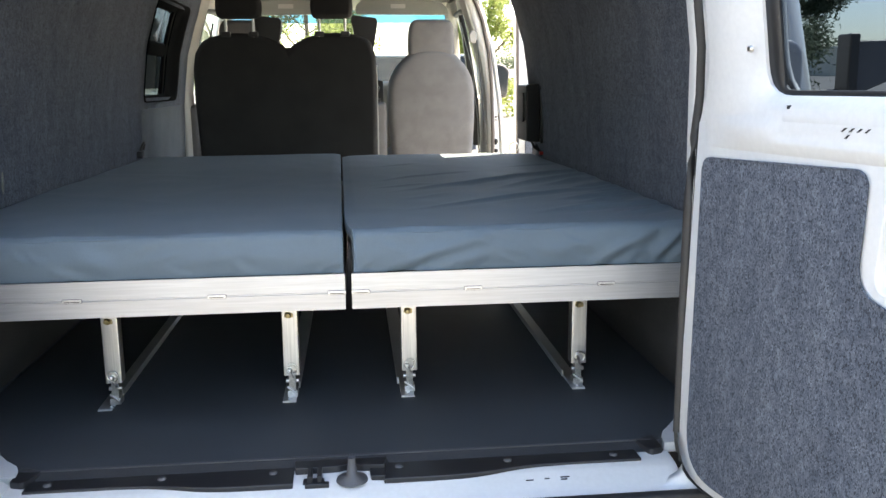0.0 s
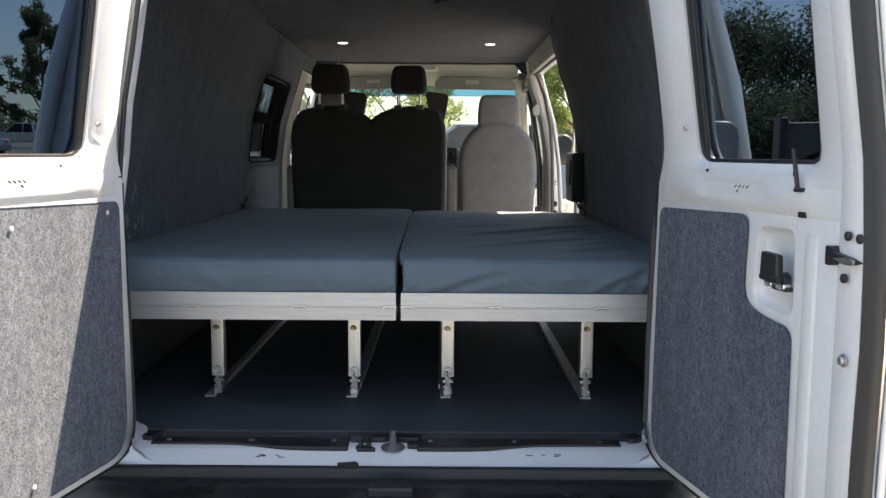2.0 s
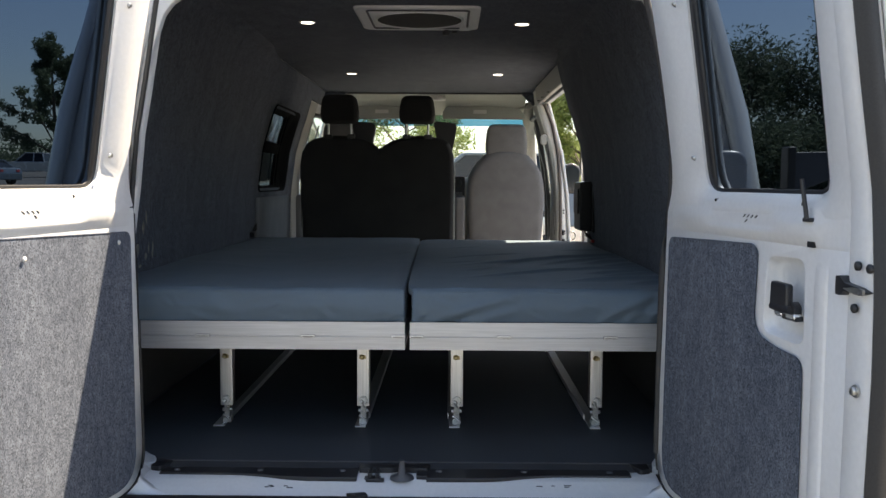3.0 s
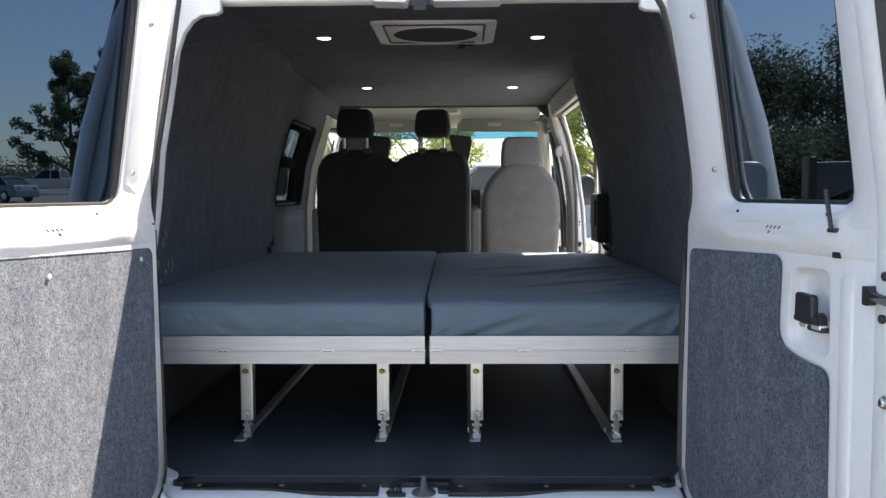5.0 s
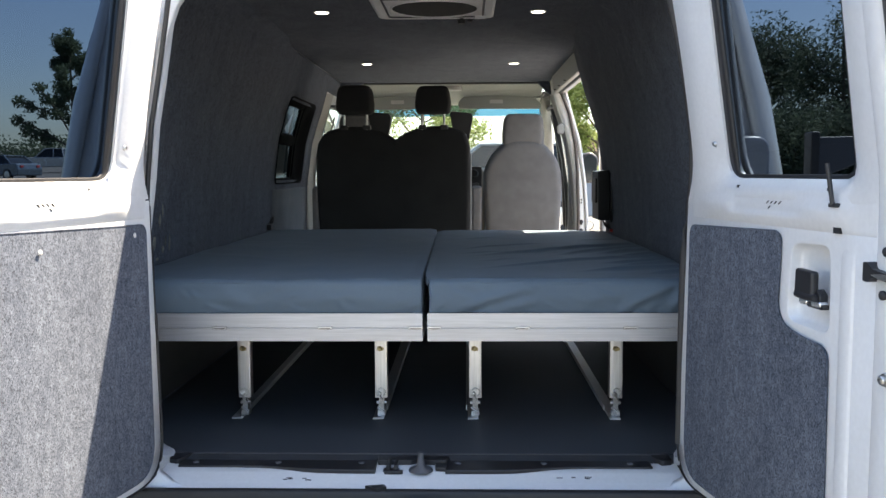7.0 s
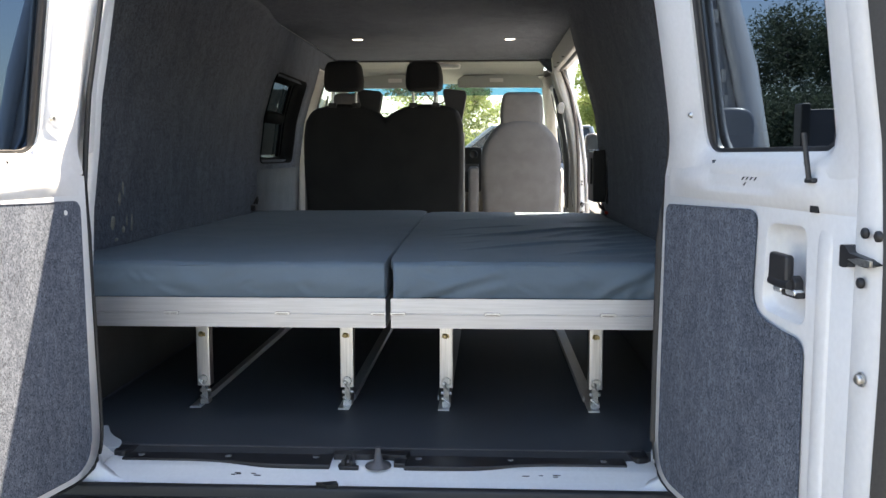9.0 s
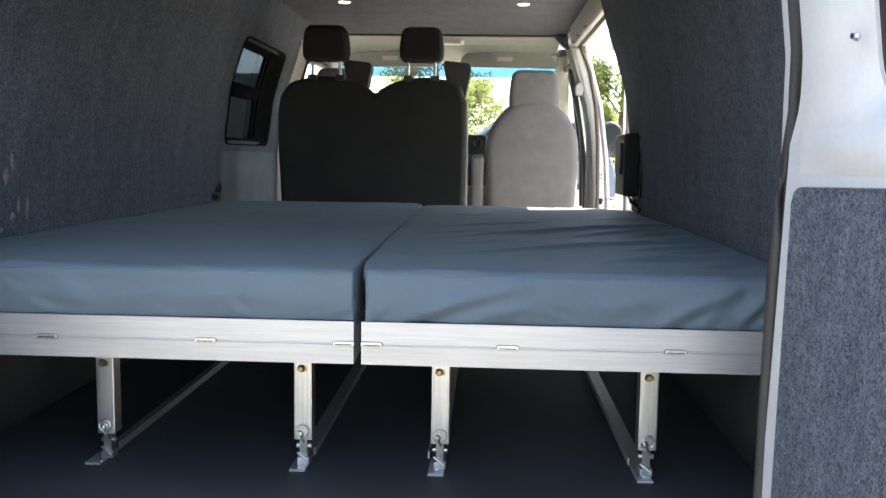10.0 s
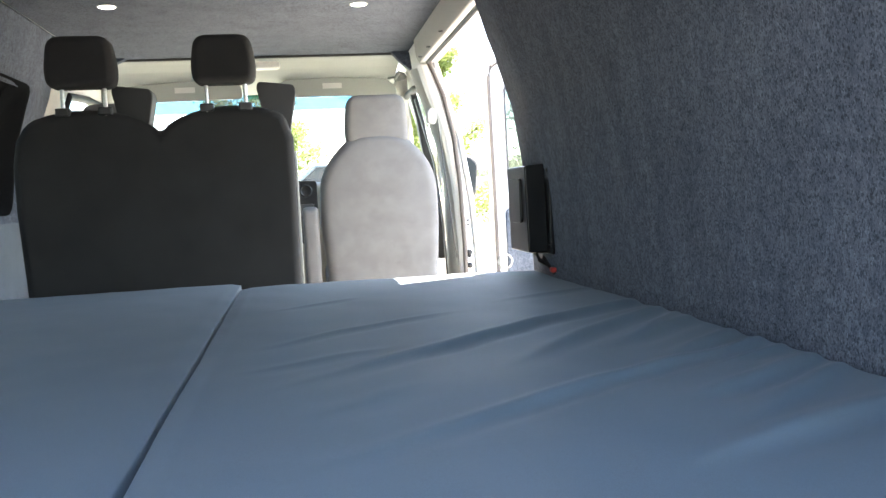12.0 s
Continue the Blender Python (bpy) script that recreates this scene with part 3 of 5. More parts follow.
bm, prev = bmesh.new(), None
for z, xa, xb in ((1.10, 0.875, 0.925), (1.42, 0.862, 0.905), (1.63, 0.828, 0.872), (1.85, 0.798, 0.835), (2.0, 0.768, 0.80)):
    sect = [bm.verts.new(p) for p in ((xa, 5.97, z), (xb, 5.96, z), (xb, 6.03, z), (xa, 6.03, z))]
    if prev:
        for i in range(4):
            bm.faces.new((prev[i], prev[(i + 1) % 4], sect[(i + 1) % 4], sect[i]))
    prev = sect
part("window_frame", bm, PLASTIC, body, "dark plastic frame of the cab door's window", bevel=0.006)

# windscreen, its blue band, A pillars, dash, nose
def screen(u, v):
    return (MID + u * (1 - 0.13 * v), 6.80 - 0.62 * v, 1.42 + 0.66 * v)


part("windscreen", grid([-0.86, -0.4, 0, 0.4, 0.86], [0, 0.3, 0.6, 0.81], screen), CLEAR, body)
part("windscreen_band", grid([-0.86, -0.4, 0, 0.4, 0.86], [0.81, 1.0], screen), BLUEBAND, body, "blue-tinted band along the windscreen's top")
for s in (-1, 1):
    a, b = Vector(screen(0.89 * s, -0.05)), Vector(screen(0.89 * s, 1.04))
    part("a_pillar", tube([a, a.lerp(b, 0.5), b], 0.045, 8), BEIGE, body)
    part("side_window", grid([5.55, 5.9, 6.25], [1.42, 1.6, 1.8, 1.99], lambda y, z, s=s: (MID + s * (half(OUTER, z) - 0.01), y, z)), CLEAR, body)
    part("window_seal", tube([(MID + s * (half(OUTER, z) - 0.03), y, z) for y, z in ((5.52, 1.42), (5.52, 1.6), (5.53, 1.8), (5.56, 1.98), (5.9, 2.0), (6.2, 2.0))], 0.02, 6), SEAL, body)
    part("seat_belt", grid([0, 0.05], [1.0, 1.3, 1.6, 1.9], lambda u, z, s=s: (MID + s * (half(INNER, z) - 0.05), 5.42 + u, z)), GREYPLASTIC, body, thick=0.003)
bm = prism(rounded([(6.05, 1.20), (6.05, 1.50), (6.12, 1.55), (6.75, 1.50), (6.75, 0.72), (6.3, 0.72)], 0.04), -0.88, 0.80, along_x)
dash = part("dashboard", bm, DASH, body, "grey-beige moulded dashboard", bevel=0.01)
part("centre_stack", prism(rect(0.04, 0.25, 1.22, 1.555, 0.02), 6.02, 6.06, along_y), PLASTIC, dash, bevel=0.006)
for x in (0.09, 0.19):
    part("air_vent", lathe([(0.035, 0), (0.035, -0.012), (0.028, -0.016), (0.02, -0.008)], (x, 6.02, 1.50), "y", 16), PLASTIC, dash)
part("radio", box(0.06, 0.23, 6.01, 6.03, 1.37, 1.43), GREYPLASTIC, dash, bevel=0.004)
part("knob", lathe([(0.012, 0), (0.01, -0.02)], (0.10, 6.012, 1.335), "y", 12), CHROME, dash)
bm = prism(rounded([(6.4, 0.42), (6.4, 1.40), (6.85, 1.42), (7.5, 1.22), (7.62, 1.0), (7.62, 0.45)], 0.06), -0.97, 0.90, along_x)
part("nose", bm, PAINT, body, bevel=0.05)
part("underbody", box(-0.9, 0.84, 1.72, 6.4, 0.40, 0.60), PLASTIC, body)
for x in (-0.86, 0.79):
    for y in (2.45, 6.35):
        w = part("wheel", lathe([(0.19, -0.1), (0.32, -0.1), (0.335, -0.06), (0.335, 0.06), (0.32, 0.1), (0.19, 0.1)], (x, y, 0.334 + slope(y)), "x", 32), SEAL, body)
        part("rim", lathe([(0.19, -0.09), (0.1, -0.105), (0.1, 0.105), (0.19, 0.09)], (x, y, 0.334 + slope(y)), "x", 24), STEEL, w)

# sill, scuff plate and bumper
sect = [(1.70, 0.60), (1.70, 0.7085), (1.66, 0.7065), (1.635, 0.7025), (1.60, 0.690), (1.574, 0.678), (1.562, 0.666), (1.555, 0.60)]
sill = part("sill", prism(rounded(sect, 0.008, 3), -0.705, 0.712, along_x), PAINT, body, "white painted sill with scratches", bevel=0.003)
for i in range(9):
    x = random.uniform(-0.42, -0.28) if i < 5 else random.uniform(0.34, 0.46)
    part("scratch", box(x, x + random.uniform(0.008, 0.02), 1.600 + 0.002 * i, 1.6025 + 0.002 * i, 0.686, 0.6918 + 0.0007 * i), SEAL, sill)


def scuff_edge(x):
    """The scuff plate's outer edge runs wavy: wider near the ends."""
    return 1.655 - 0.03 * (0.5 + 0.5 * math.tanh((0.34 - abs(x + 0.01)) * 14))


for x0, x1 in ((-0.665, -0.115), (0.075, 0.64)):
    xs = steps_between(x0, x1, 40)
    sect = [(x, scuff_edge(x)) for x in xs] + [(x, 1.705) for x in reversed(xs)]
    sc = part("scuff_plate", prism(sect, 0.699, 0.7115, along_z), PLASTIC, body, "black plastic scuff plate with screws", bevel=0.003)
    for k in range(3):
        x = x0 + (0.08 + 0.42 * k) * (x1 - x0) if x0 < 0 else x1 - (0.1 + 0.42 * k) * (x1 - x0) 
        part("screw", lathe([(0.009, 0), (0.009, 0.002), (0.005, 0.004)], (x, 1.68, 0.7115), "z", 12), GREYPLASTIC, sc)
for s in (-1, 1):
    bm = prism(rounded([(s * 0.668, 1.675), (s * 0.70, 1.685), (s * 0.70, 1.76), (s * 0.645, 1.735)], 0.01), 0.70, 0.7215, along_z)
    part("mat_corner", bm, PLASTIC, body, bevel=0.006)
    curve = [(-0.80, 1.885), (-0.768, 1.826), (-0.742, 1.793), (-0.711, 1.763), (-0.697, 1.735), (-0.692, 1.703)]
    if s > 0:
        curve = [(0.80, 1.875), (0.775, 1.830), (0.749, 1.795), (0.730, 1.773), (0.715, 1.742), (0.708, 1.703)]
    bm = prism(curve + [(s * 0.87, 1.703), (s * 0.87, 1.885)], 0.70, 0.7228, along_z)
    part("corner_fillet", bm, PAINT, body, "white painted corner between pillar and floor", bevel=0.002)
bm = prism(rounded([(-0.112, 1.674), (-0.02, 1.676), (0.0, 1.684), (0.03, 1.676), (0.078, 1.672), (0.085, 1.712), (-0.115, 1.712)], 0.004), 0.70, 0.722, along_z)
part("striker_bracket", bm, PLASTIC, body, bevel=0.002)
part("striker_foot", lathe([(0.034, 0), (0.032, 0.005), (0.012, 0.012), (0.008, 0.04), (0.008, 0.05)], (0.008, 1.645, 0.7035), "z", 20), GREYPLASTIC, body)
bm = box(-0.095, -0.05, 1.635, 1.67, 0.699, 0.706)
box(-0.085, -0.075, 1.63, 1.68, 0.70, 0.722, bm)
box(-0.065, -0.055, 1.63, 1.68, 0.70, 0.722, bm)
box(-0.09, -0.04, 1.622, 1.635, 0.699, 0.709, bm)
part("latch_catch", bm, PLASTIC, body, bevel=0.002)
part("striker_block", prism(rounded([(0.048, 1.638), (0.078, 1.636), (0.082, 1.68), (0.045, 1.68)], 0.004), 0.70, 0.714, along_z), PLASTIC, body, bevel=0.003)
sect = [(1.57, 0.672), (1.545, 0.690), (1.525, 0.688), (1.52, 0.655), (1.57, 0.645)]
part("sill_seal", prism(rounded(sect, 0.006, 3), -0.80, 0.80, along_x), SEAL, body, bevel=0.003)
bm = prism(rounded([(-0.135, 1.545), (-0.085, 1.556), (-0.075, 1.535), (-0.10, 1.525)], 0.004), 0.68, 0.697, along_z)
part("seal_flap", bm, SEAL, body, bevel=0.003)
sect = [(1.56, 0.45), (1.56, 0.655), (1.50, 0.668), (1.44, 0.655), (1.30, 0.652), (1.255, 0.63), (1.25, 0.45)]
bumper = part("rear_bumper", prism(rounded(sect, 0.025, 4), -0.96, 0.94, along_x), BUMPER, body, "black step bumper, dusty", bevel=0.02)
part("step_pad", prism(rect(-0.52, 0.24, 1.27, 1.46, 0.03), 0.65, 0.664, along_z), BUMPER, bumper, bevel=0.006)
part("plate_lamp", prism(rounded([(-0.045, 1.40), (0.075, 1.40), (0.07, 1.452), (0.02, 1.462), (-0.04, 1.452)], 0.012), 0.65, 0.685, along_z), PLASTIC, bumper, bevel=0.006)


# ---- rear doors, standing open ----
FREE_EDGE = [(0.7, 0.800), (1.02, 0.803), (1.2, 0.809), (1.35, 0.805), (1.49, 0.791), (1.67, 0.788), (2.12, 0.787)]


def door(name, side, origin, label):
    """side 1: right door, -1: left. (s, d, z): s from the hinge edge, d towards the viewer's side, z up."""
    sd = Vector((side * 0.168, -0.986, 0))
    nn = Vector((-side * 0.986, -0.168, 0))
    o = Vector(origin)

    def put(s, d, z):
        return o + sd * s + nn * (d + 0.155 * max(0, z - 1.5)) + Vector((0, 0, z))

    def flat(d):
        return lambda s, z: put(s, d, z)

    def sweep(outline, d0, d1):
        return prism(outline, d0, d1, lambda u, v, a: put(u, a, v))

    def bolt(nm, s, z, d, r, mat, prof=None):
        bm = bmesh.new()
        prof = prof or [(r, 0), (r, 0.5 * r), (0.6 * r, 0.8 * r)]
        rows = [[bm.verts.new(put(s + q * math.cos(a), d + h, z + q * math.sin(a))) for a in (math.pi * 2 * k / 14 for k in range(14))] for q, h in prof]
        for a, b in zip(rows, rows[1:]):
            for k in range(14):
                bm.faces.new((a[k], a[(k + 1) % 14], b[(k + 1) % 14], b[k]))
        bm.faces.new(rows[-1])
        bm.faces.new(rows[0])
        return part(nm, bm, mat, dr)

    dr = thing(name, label, "door", kind="structure", at=put(0, 0, 0.7))
    WC = (0.39, 1.78)
    zo = 1.445
    w0 = 0.165 if side > 0 else 0.125
    e1 = -0.02 if side > 0 else -0.014
    upper = rays(rounded([(e1, zo), (0.795, zo), (0.782, 2.13), (0.0, 2.13), (0.025, 1.75), (0.02, 1.54)], [0.0, 0.0, 0.10, 0.05, 0.1, 0.06]), WC, 128)
    glass_edge = rays(rounded([(w0, 1.497), (0.648, 1.497), (0.66, 2.065), (w0 + 0.005, 2.065)], [0.05, 0.03, 0.09, 0.09]), WC, 128)
    mid = [(a[0] * 0.35 + b[0] * 0.65, a[1] * 0.35 + b[1] * 0.65) for a, b in zip(upper, glass_edge)]
    bm = bmesh.new()
    near = [(a[0] * 0.97 + b[0] * 0.03, a[1] * 0.97 + b[1] * 0.03) for a, b in zip(upper, glass_edge)]
    spec = [(upper, -0.05), (upper, -0.002), (near, -0.0018), ([(a[0] * 0.8 + b[0] * 0.2, a[1] * 0.8 + b[1] * 0.2) for a, b in zip(upper, glass_edge)], 0.002),
            (mid, 0.0), ([(a[0] * 0.12 + b[0] * 0.88, a[1] * 0.12 + b[1] * 0.88) for a, b in zip(upper, glass_edge)], -0.014), (glass_edge, -0.018), (glass_edge, -0.05)]
    rows = [[bm.verts.new(put(u, d, v)) for u, v in lp] for lp, d in spec]
    for a, b in zip(rows, rows[1:]):
        for i in range(128):
            bm.faces.new((a[i], a[(i + 1) % 128], b[(i + 1) % 128], b[i]))
    part("window_surround", bm, PAINT, dr)
    e0 = -0.056 if side > 0 else -0.034
    low = rounded([(e0, 0.715), (0.805, 0.735), (0.805, zo), (e1, zo)], [0.11, 0.05, 0.0, 0.0], 8)
    rec_c = (0.525, 1.295)
    rec = rays(rounded([(0.453, 1.215), (0.605, 1.208), (0.60, 1.378), (0.466, 1.374)], 0.03), rec_c, 64)

    def shrunk(f):
        return [(rec_c[0] + (u - rec_c[0]) * f, rec_c[1] + (v - rec_c[1]) * f) for u, v in rec]

    bm = bmesh.new()
    ob_, ib_ = [bm.verts.new(put(u, -0.002, v)) for u, v in low], [bm.verts.new(put(u, -0.05, v)) for u, v in low]
    es = [bm.edges.new((ob_[k], ob_[(k + 1) % len(low)])) for k in range(len(low))]
    if side > 0:
        hv = [bm.verts.new(put(u, -0.002, v)) for u, v in rec]
        es += [bm.edges.new((hv[k], hv[(k + 1) % 64])) for k in range(64)]
    bmesh.ops.triangle_fill(bm, use_beauty=True, edges=es)
    for k in range(len(low)):
        m2 = (k + 1) % len(low)
        bm.faces.new((ob_[k], ob_[m2], ib_[m2], ib_[k]))
    if side > 0:
        prev = hv
        for f, d in ((0.96, -0.005), (0.90, -0.018), (0.80, -0.026), (0.5, -0.028)):
            row = [bm.verts.new(put(u, d, v)) for u, v in shrunk(f)]
            for k in range(64):
                bm.faces.new((prev[k], prev[(k + 1) % 64], row[(k + 1) % 64], row[k]))
            prev = row
        bm.faces.new(prev)
    pn = part("inner_panel", bm, PAINT, dr)
    pn.modifiers.new("normals", "WEIGHTED_NORMAL")
    # pressed ledge under the window, with a dish and drain slots in it
    def ease(a, b, v):
        q = min(1.0, max(0.0, (v - a) / (b - a)))
        return q * q * (3 - 2 * q)

    def ledge(s, z):
        along = ease(0.02, 0.14, s) * (1 - ease(0.60, 0.70, s))
        shelf = (1 - ease(1.436, 1.474, z)) * ease(1.396, 1.428, z)
        dish = ease(0.20, 0.24, s) * (1 - ease(0.47, 0.53, s)) * ease(1.418, 1.434, z)
        return -0.0017 + 0.0022 * ease(1.420, 1.446, z) + 0.0095 * along * shelf * (1 - 0.72 * dish)

    ss, zs = steps_between(0.0, 0.74, 60), [1.398, 1.401, 1.41, 1.417, 1.422, 1.428, 1.434, 1.440, 1.446, 1.452, 1.458, 1.464, 1.470, 1.476, 1.480]
    edges = (ss[0], ss[-1])
    part("ledge", grid(ss, zs, lambda s, z: put(s, -0.0035 if s in edges or z in (1.398, 1.480) else ledge(s, z), z)), PAINT, dr, "pressed ledge under the window")
    for k, (ks, kz) in enumerate(((0.372, 1.4485), (0.388, 1.4485), (0.404, 1.4485), (0.420, 1.4485), (0.380, 1.4385))):
        kd = ledge(ks + 0.006, kz)
        part("drain_slot", prism([(ks, kz - 0.003), (ks + 0.004, kz - 0.003), (ks + 0.012, kz + 0.003), (ks + 0.008, kz + 0.003)], kd - 0.004, kd + 0.0012, lambda u, v, a: put(u, a, v)), SEAL, dr)
    # rubber gasket round the hinge edge and the lower edge
    gk = [(e1 - 0.010, 1.43), (e0 * 0.6 + e1 * 0.4 - 0.012, 1.15)] + [(u - 0.016 * (u < 0.02), v - 0.006 * (v < 0.8)) for u, v in low if u < 0.5 and v < 0.9] + [(0.45, 0.720), (0.80, 0.728)]
    gk.sort(key=lambda q: (-q[1] if q[0] < e0 + 0.002 else 0, q[0]))
    part("edge_gasket", tube([put(u, -0.008, v) for u, v in gk], 0.0048, 8), SEAL, dr, "black rubber gasket along the door edge")
    # outer skin and folded free edge
    bm = sweep(rounded([(-0.04, 0.70), (0.826, 0.70), (0.826, 1.5), (-0.04, 1.5)], [0.12, 0.06, 0, 0]), -0.075, -0.05)
    part("outer_skin", bm, PAINT, dr, bevel=0.004)
    up2 = rays(rounded([(-0.04, 1.44), (0.822, 1.44), (0.818, 2.14), (-0.02, 2.14)], [0, 0, 0.1, 0.05]), WC, 96)
    gl2 = rays(rounded([(w0 - 0.01, 1.487), (0.658, 1.487), (0.67, 2.075), (w0 - 0.005, 2.075)], 0.08), WC, 96)
    part("outer_surround", ring(up2, gl2, flat(-0.062), 3), PAINT, dr, thick=0.01)
    # stile: two flat pressings, then the rubber seal and the folded skin along the free edge
    def free_edge(z):
        return half(FREE_EDGE, z)

    cols = [0.0, 0.06, 0.12, 0.2, 0.5, 0.8, 0.88, 0.94, 1.0]
    for s0, s1, d1, z1 in ((0.630, 0.678, 0.0022, 1.40), (0.729, 0.0, 0.005, 2.09)):
        def rib(u, z, s0=s0, s1=s1, d1=d1, z1=z1):
            end = s1 or free_edge(z) + 0.004
            return put(s0 + (end - s0) * u, -0.004 + (d1 + 0.004) * ease(0.0, 0.2, u) * (1 - ease(0.8, 1.0, u)) * ease(0.0, 0.07, z1 - z), z)

        part("stile_rib", grid(cols, steps_between(0.75, z1, 28), rib), PAINT, dr)
    zs = steps_between(0.74, 2.10, 30)
    part("edge_seal", grid([0, 0.15, 0.5, 0.85, 1], zs, lambda k, z: put(free_edge(z) + 0.022 * k, 0.002 - 0.024 * (2 * k - 1) ** 4, z)), EDGESEAL, dr, "dark grey rubber seal along the free edge", thick=0.008)
    part("edge_flange", grid([0.0235, 0.031], zs, lambda k, z: put(free_edge(z) + k, -0.03, z)), PAINT, dr, thick=0.012)
    # carpet panel with the notch for the handle
    panel = rounded([(-0.005, 0.738), (0.612, 0.753), (0.607, 1.188), (0.52, 1.192), (0.427, 1.212), (0.436, 1.392), (0.008, 1.379)],
                    [0.09, 0.02, 0.03, 0.05, 0.06, 0.03, 0.025], 7)
    if side < 0:
        panel = rounded([(0.012, 0.735), (0.612, 0.75), (0.612, 1.400), (0.016, 1.385)], [0.09, 0.02, 0.03, 0.025], 7)
    part("carpet_panel", sweep(panel, -0.002, 0.004), CARPET, dr, "charcoal carpet panel", bevel=0.003)
    hemp = [put(u, 0.0035, v) for u, v in panel]
    part("panel_hem", tube(hemp, 0.0022, 6, closed=True), CARPET, dr)
    if side < 0:
        bolt("push_pin", 0.434, 1.352, 0.008, 0.009, WHITEPLASTIC, [(0.006, 0), (0.0055, 0.0015), (0.003, 0.0025)])
        bolt("push_pin", 0.075, 1.362, 0.008, 0.009, WHITEPLASTIC, [(0.006, 0), (0.0055, 0.0015), (0.003, 0.0025)])
        bolt("push_pin", 0.40, 0.787, 0.008, 0.009, WHITEPLASTIC, [(0.006, 0), (0.0055, 0.0015), (0.003, 0.0025)])
    # handle recess and latch
    if side > 0:
        hd = part("door_handle", sweep(rounded([(0.516, 1.277), (0.578, 1.277), (0.576, 1.326), (0.518, 1.328)], 0.007), 0.004, 0.020), PLASTIC, dr, "black pull handle", bevel=0.005)
        part("handle_lip", tube([put(0.522, 0.016, 1.279), put(0.554, 0.017, 1.277), put(0.584, 0.016, 1.278)], 0.0075, 10), PLASTIC, hd)
        part("handle_bracket", sweep(rounded([(0.574, 1.266), (0.590, 1.266), (0.590, 1.284), (0.584, 1.290), (0.574, 1.294)], 0.004), -0.006, 0.010), PLASTIC, hd, bevel=0.003)
        for s0, s1 in ((0.525, 0.551), (0.566, 0.596)):
            part("latch_lug", sweep(rect(s0, s1, 1.260, 1.272, 0.006), -0.002, 0.014), CHROME, hd, bevel=0.004)
        part("lug_bar", sweep(rect(0.548, 0.598, 1.257, 1.267, 0.003), -0.004, 0.010), PLASTIC, hd)
        part("lock_rod", tube([put(0.622, 0.012, 1.452), put(0.614, 0.016, 1.526)], 0.0045, 8), PLASTIC, dr)
        part("rod_grommet", sweep(rect(0.610, 0.634, 1.447, 1.455, 0.003), -0.002, 0.014), PLASTIC, dr, bevel=0.002)
        part("clip_hole", sweep(rect(0.612, 0.634, 1.400, 1.411, 0.001), -0.002, ledge(0.62, 1.41) + 0.0012), SEAL, dr)
        lt = part("edge_latch", sweep(rounded([(0.724, 1.328), (0.738, 1.327), (0.748, 1.336), (0.79, 1.333), (0.803, 1.338), (0.79, 1.345), (0.748, 1.350), (0.735, 1.361), (0.724, 1.360)], 0.003), 0.0, 0.018), PLASTIC, dr, "black door latch with a steel fork", bevel=0.003)
        part("latch_fork", sweep(rounded([(0.748, 1.341), (0.772, 1.335), (0.802, 1.335), (0.802, 1.344), (0.772, 1.345)], 0.002), 0.016, 0.0205), STEEL, lt)
        for s, z in ((0.775, 1.381), (0.806, 1.379), (0.77, 1.309)):
            bolt("rubber_plug", s, z, 0.010, 0.008, SEAL)
        bolt("hex_bolt", 0.778, 1.170, 0.009, 0.010, STEEL, [(0.011, 0), (0.011, 0.0015), (0.0075, 0.002), (0.0075, 0.007), (0.006, 0.008)])
    for s, z in ((w0 - 0.012, 1.575), (w0 - 0.02, 1.93)):
        bolt("trim_stud", s, z, 0.0, 0.008, STEEL, [(0.0065, 0), (0.0065, 0.002), (0.004, 0.004), (0.004, 0.007)])
    for s in (0.245, 0.59):
        part("pin_hole", sweep(rect(s, s + 0.003, 1.476, 1.482, 0.0008), -0.006, 0.004), SEAL, dr)
    # glass and gasket
    bm = bmesh.new()
    bm.faces.new([bm.verts.new(put(u, -0.032, v)) for u, v in glass_edge])
    part("pane", bm, TINT, dr, "dark tinted pane")
    gin = [(0.39 + (u - 0.39) * 0.955, 1.78 + (v - 1.78) * 0.972) for u, v in glass_edge]
    wide = [(max(u, w0 + (0.036 if side > 0 else 0.028)) if u < 0.39 else u, v) for u, v in gin]
    part("window_gasket", ring(glass_edge, wide, flat(-0.024), 2), SEAL, dr, "black rubber window gasket", thick=0.005)
    return dr


door("door_1", -1, (-0.68, 1.535, 0), "open white rear door lined with sunlit charcoal carpet")
door("door_2", 1, (0.697, 1.535, 0), "open white rear door with carpet panel and black latch")


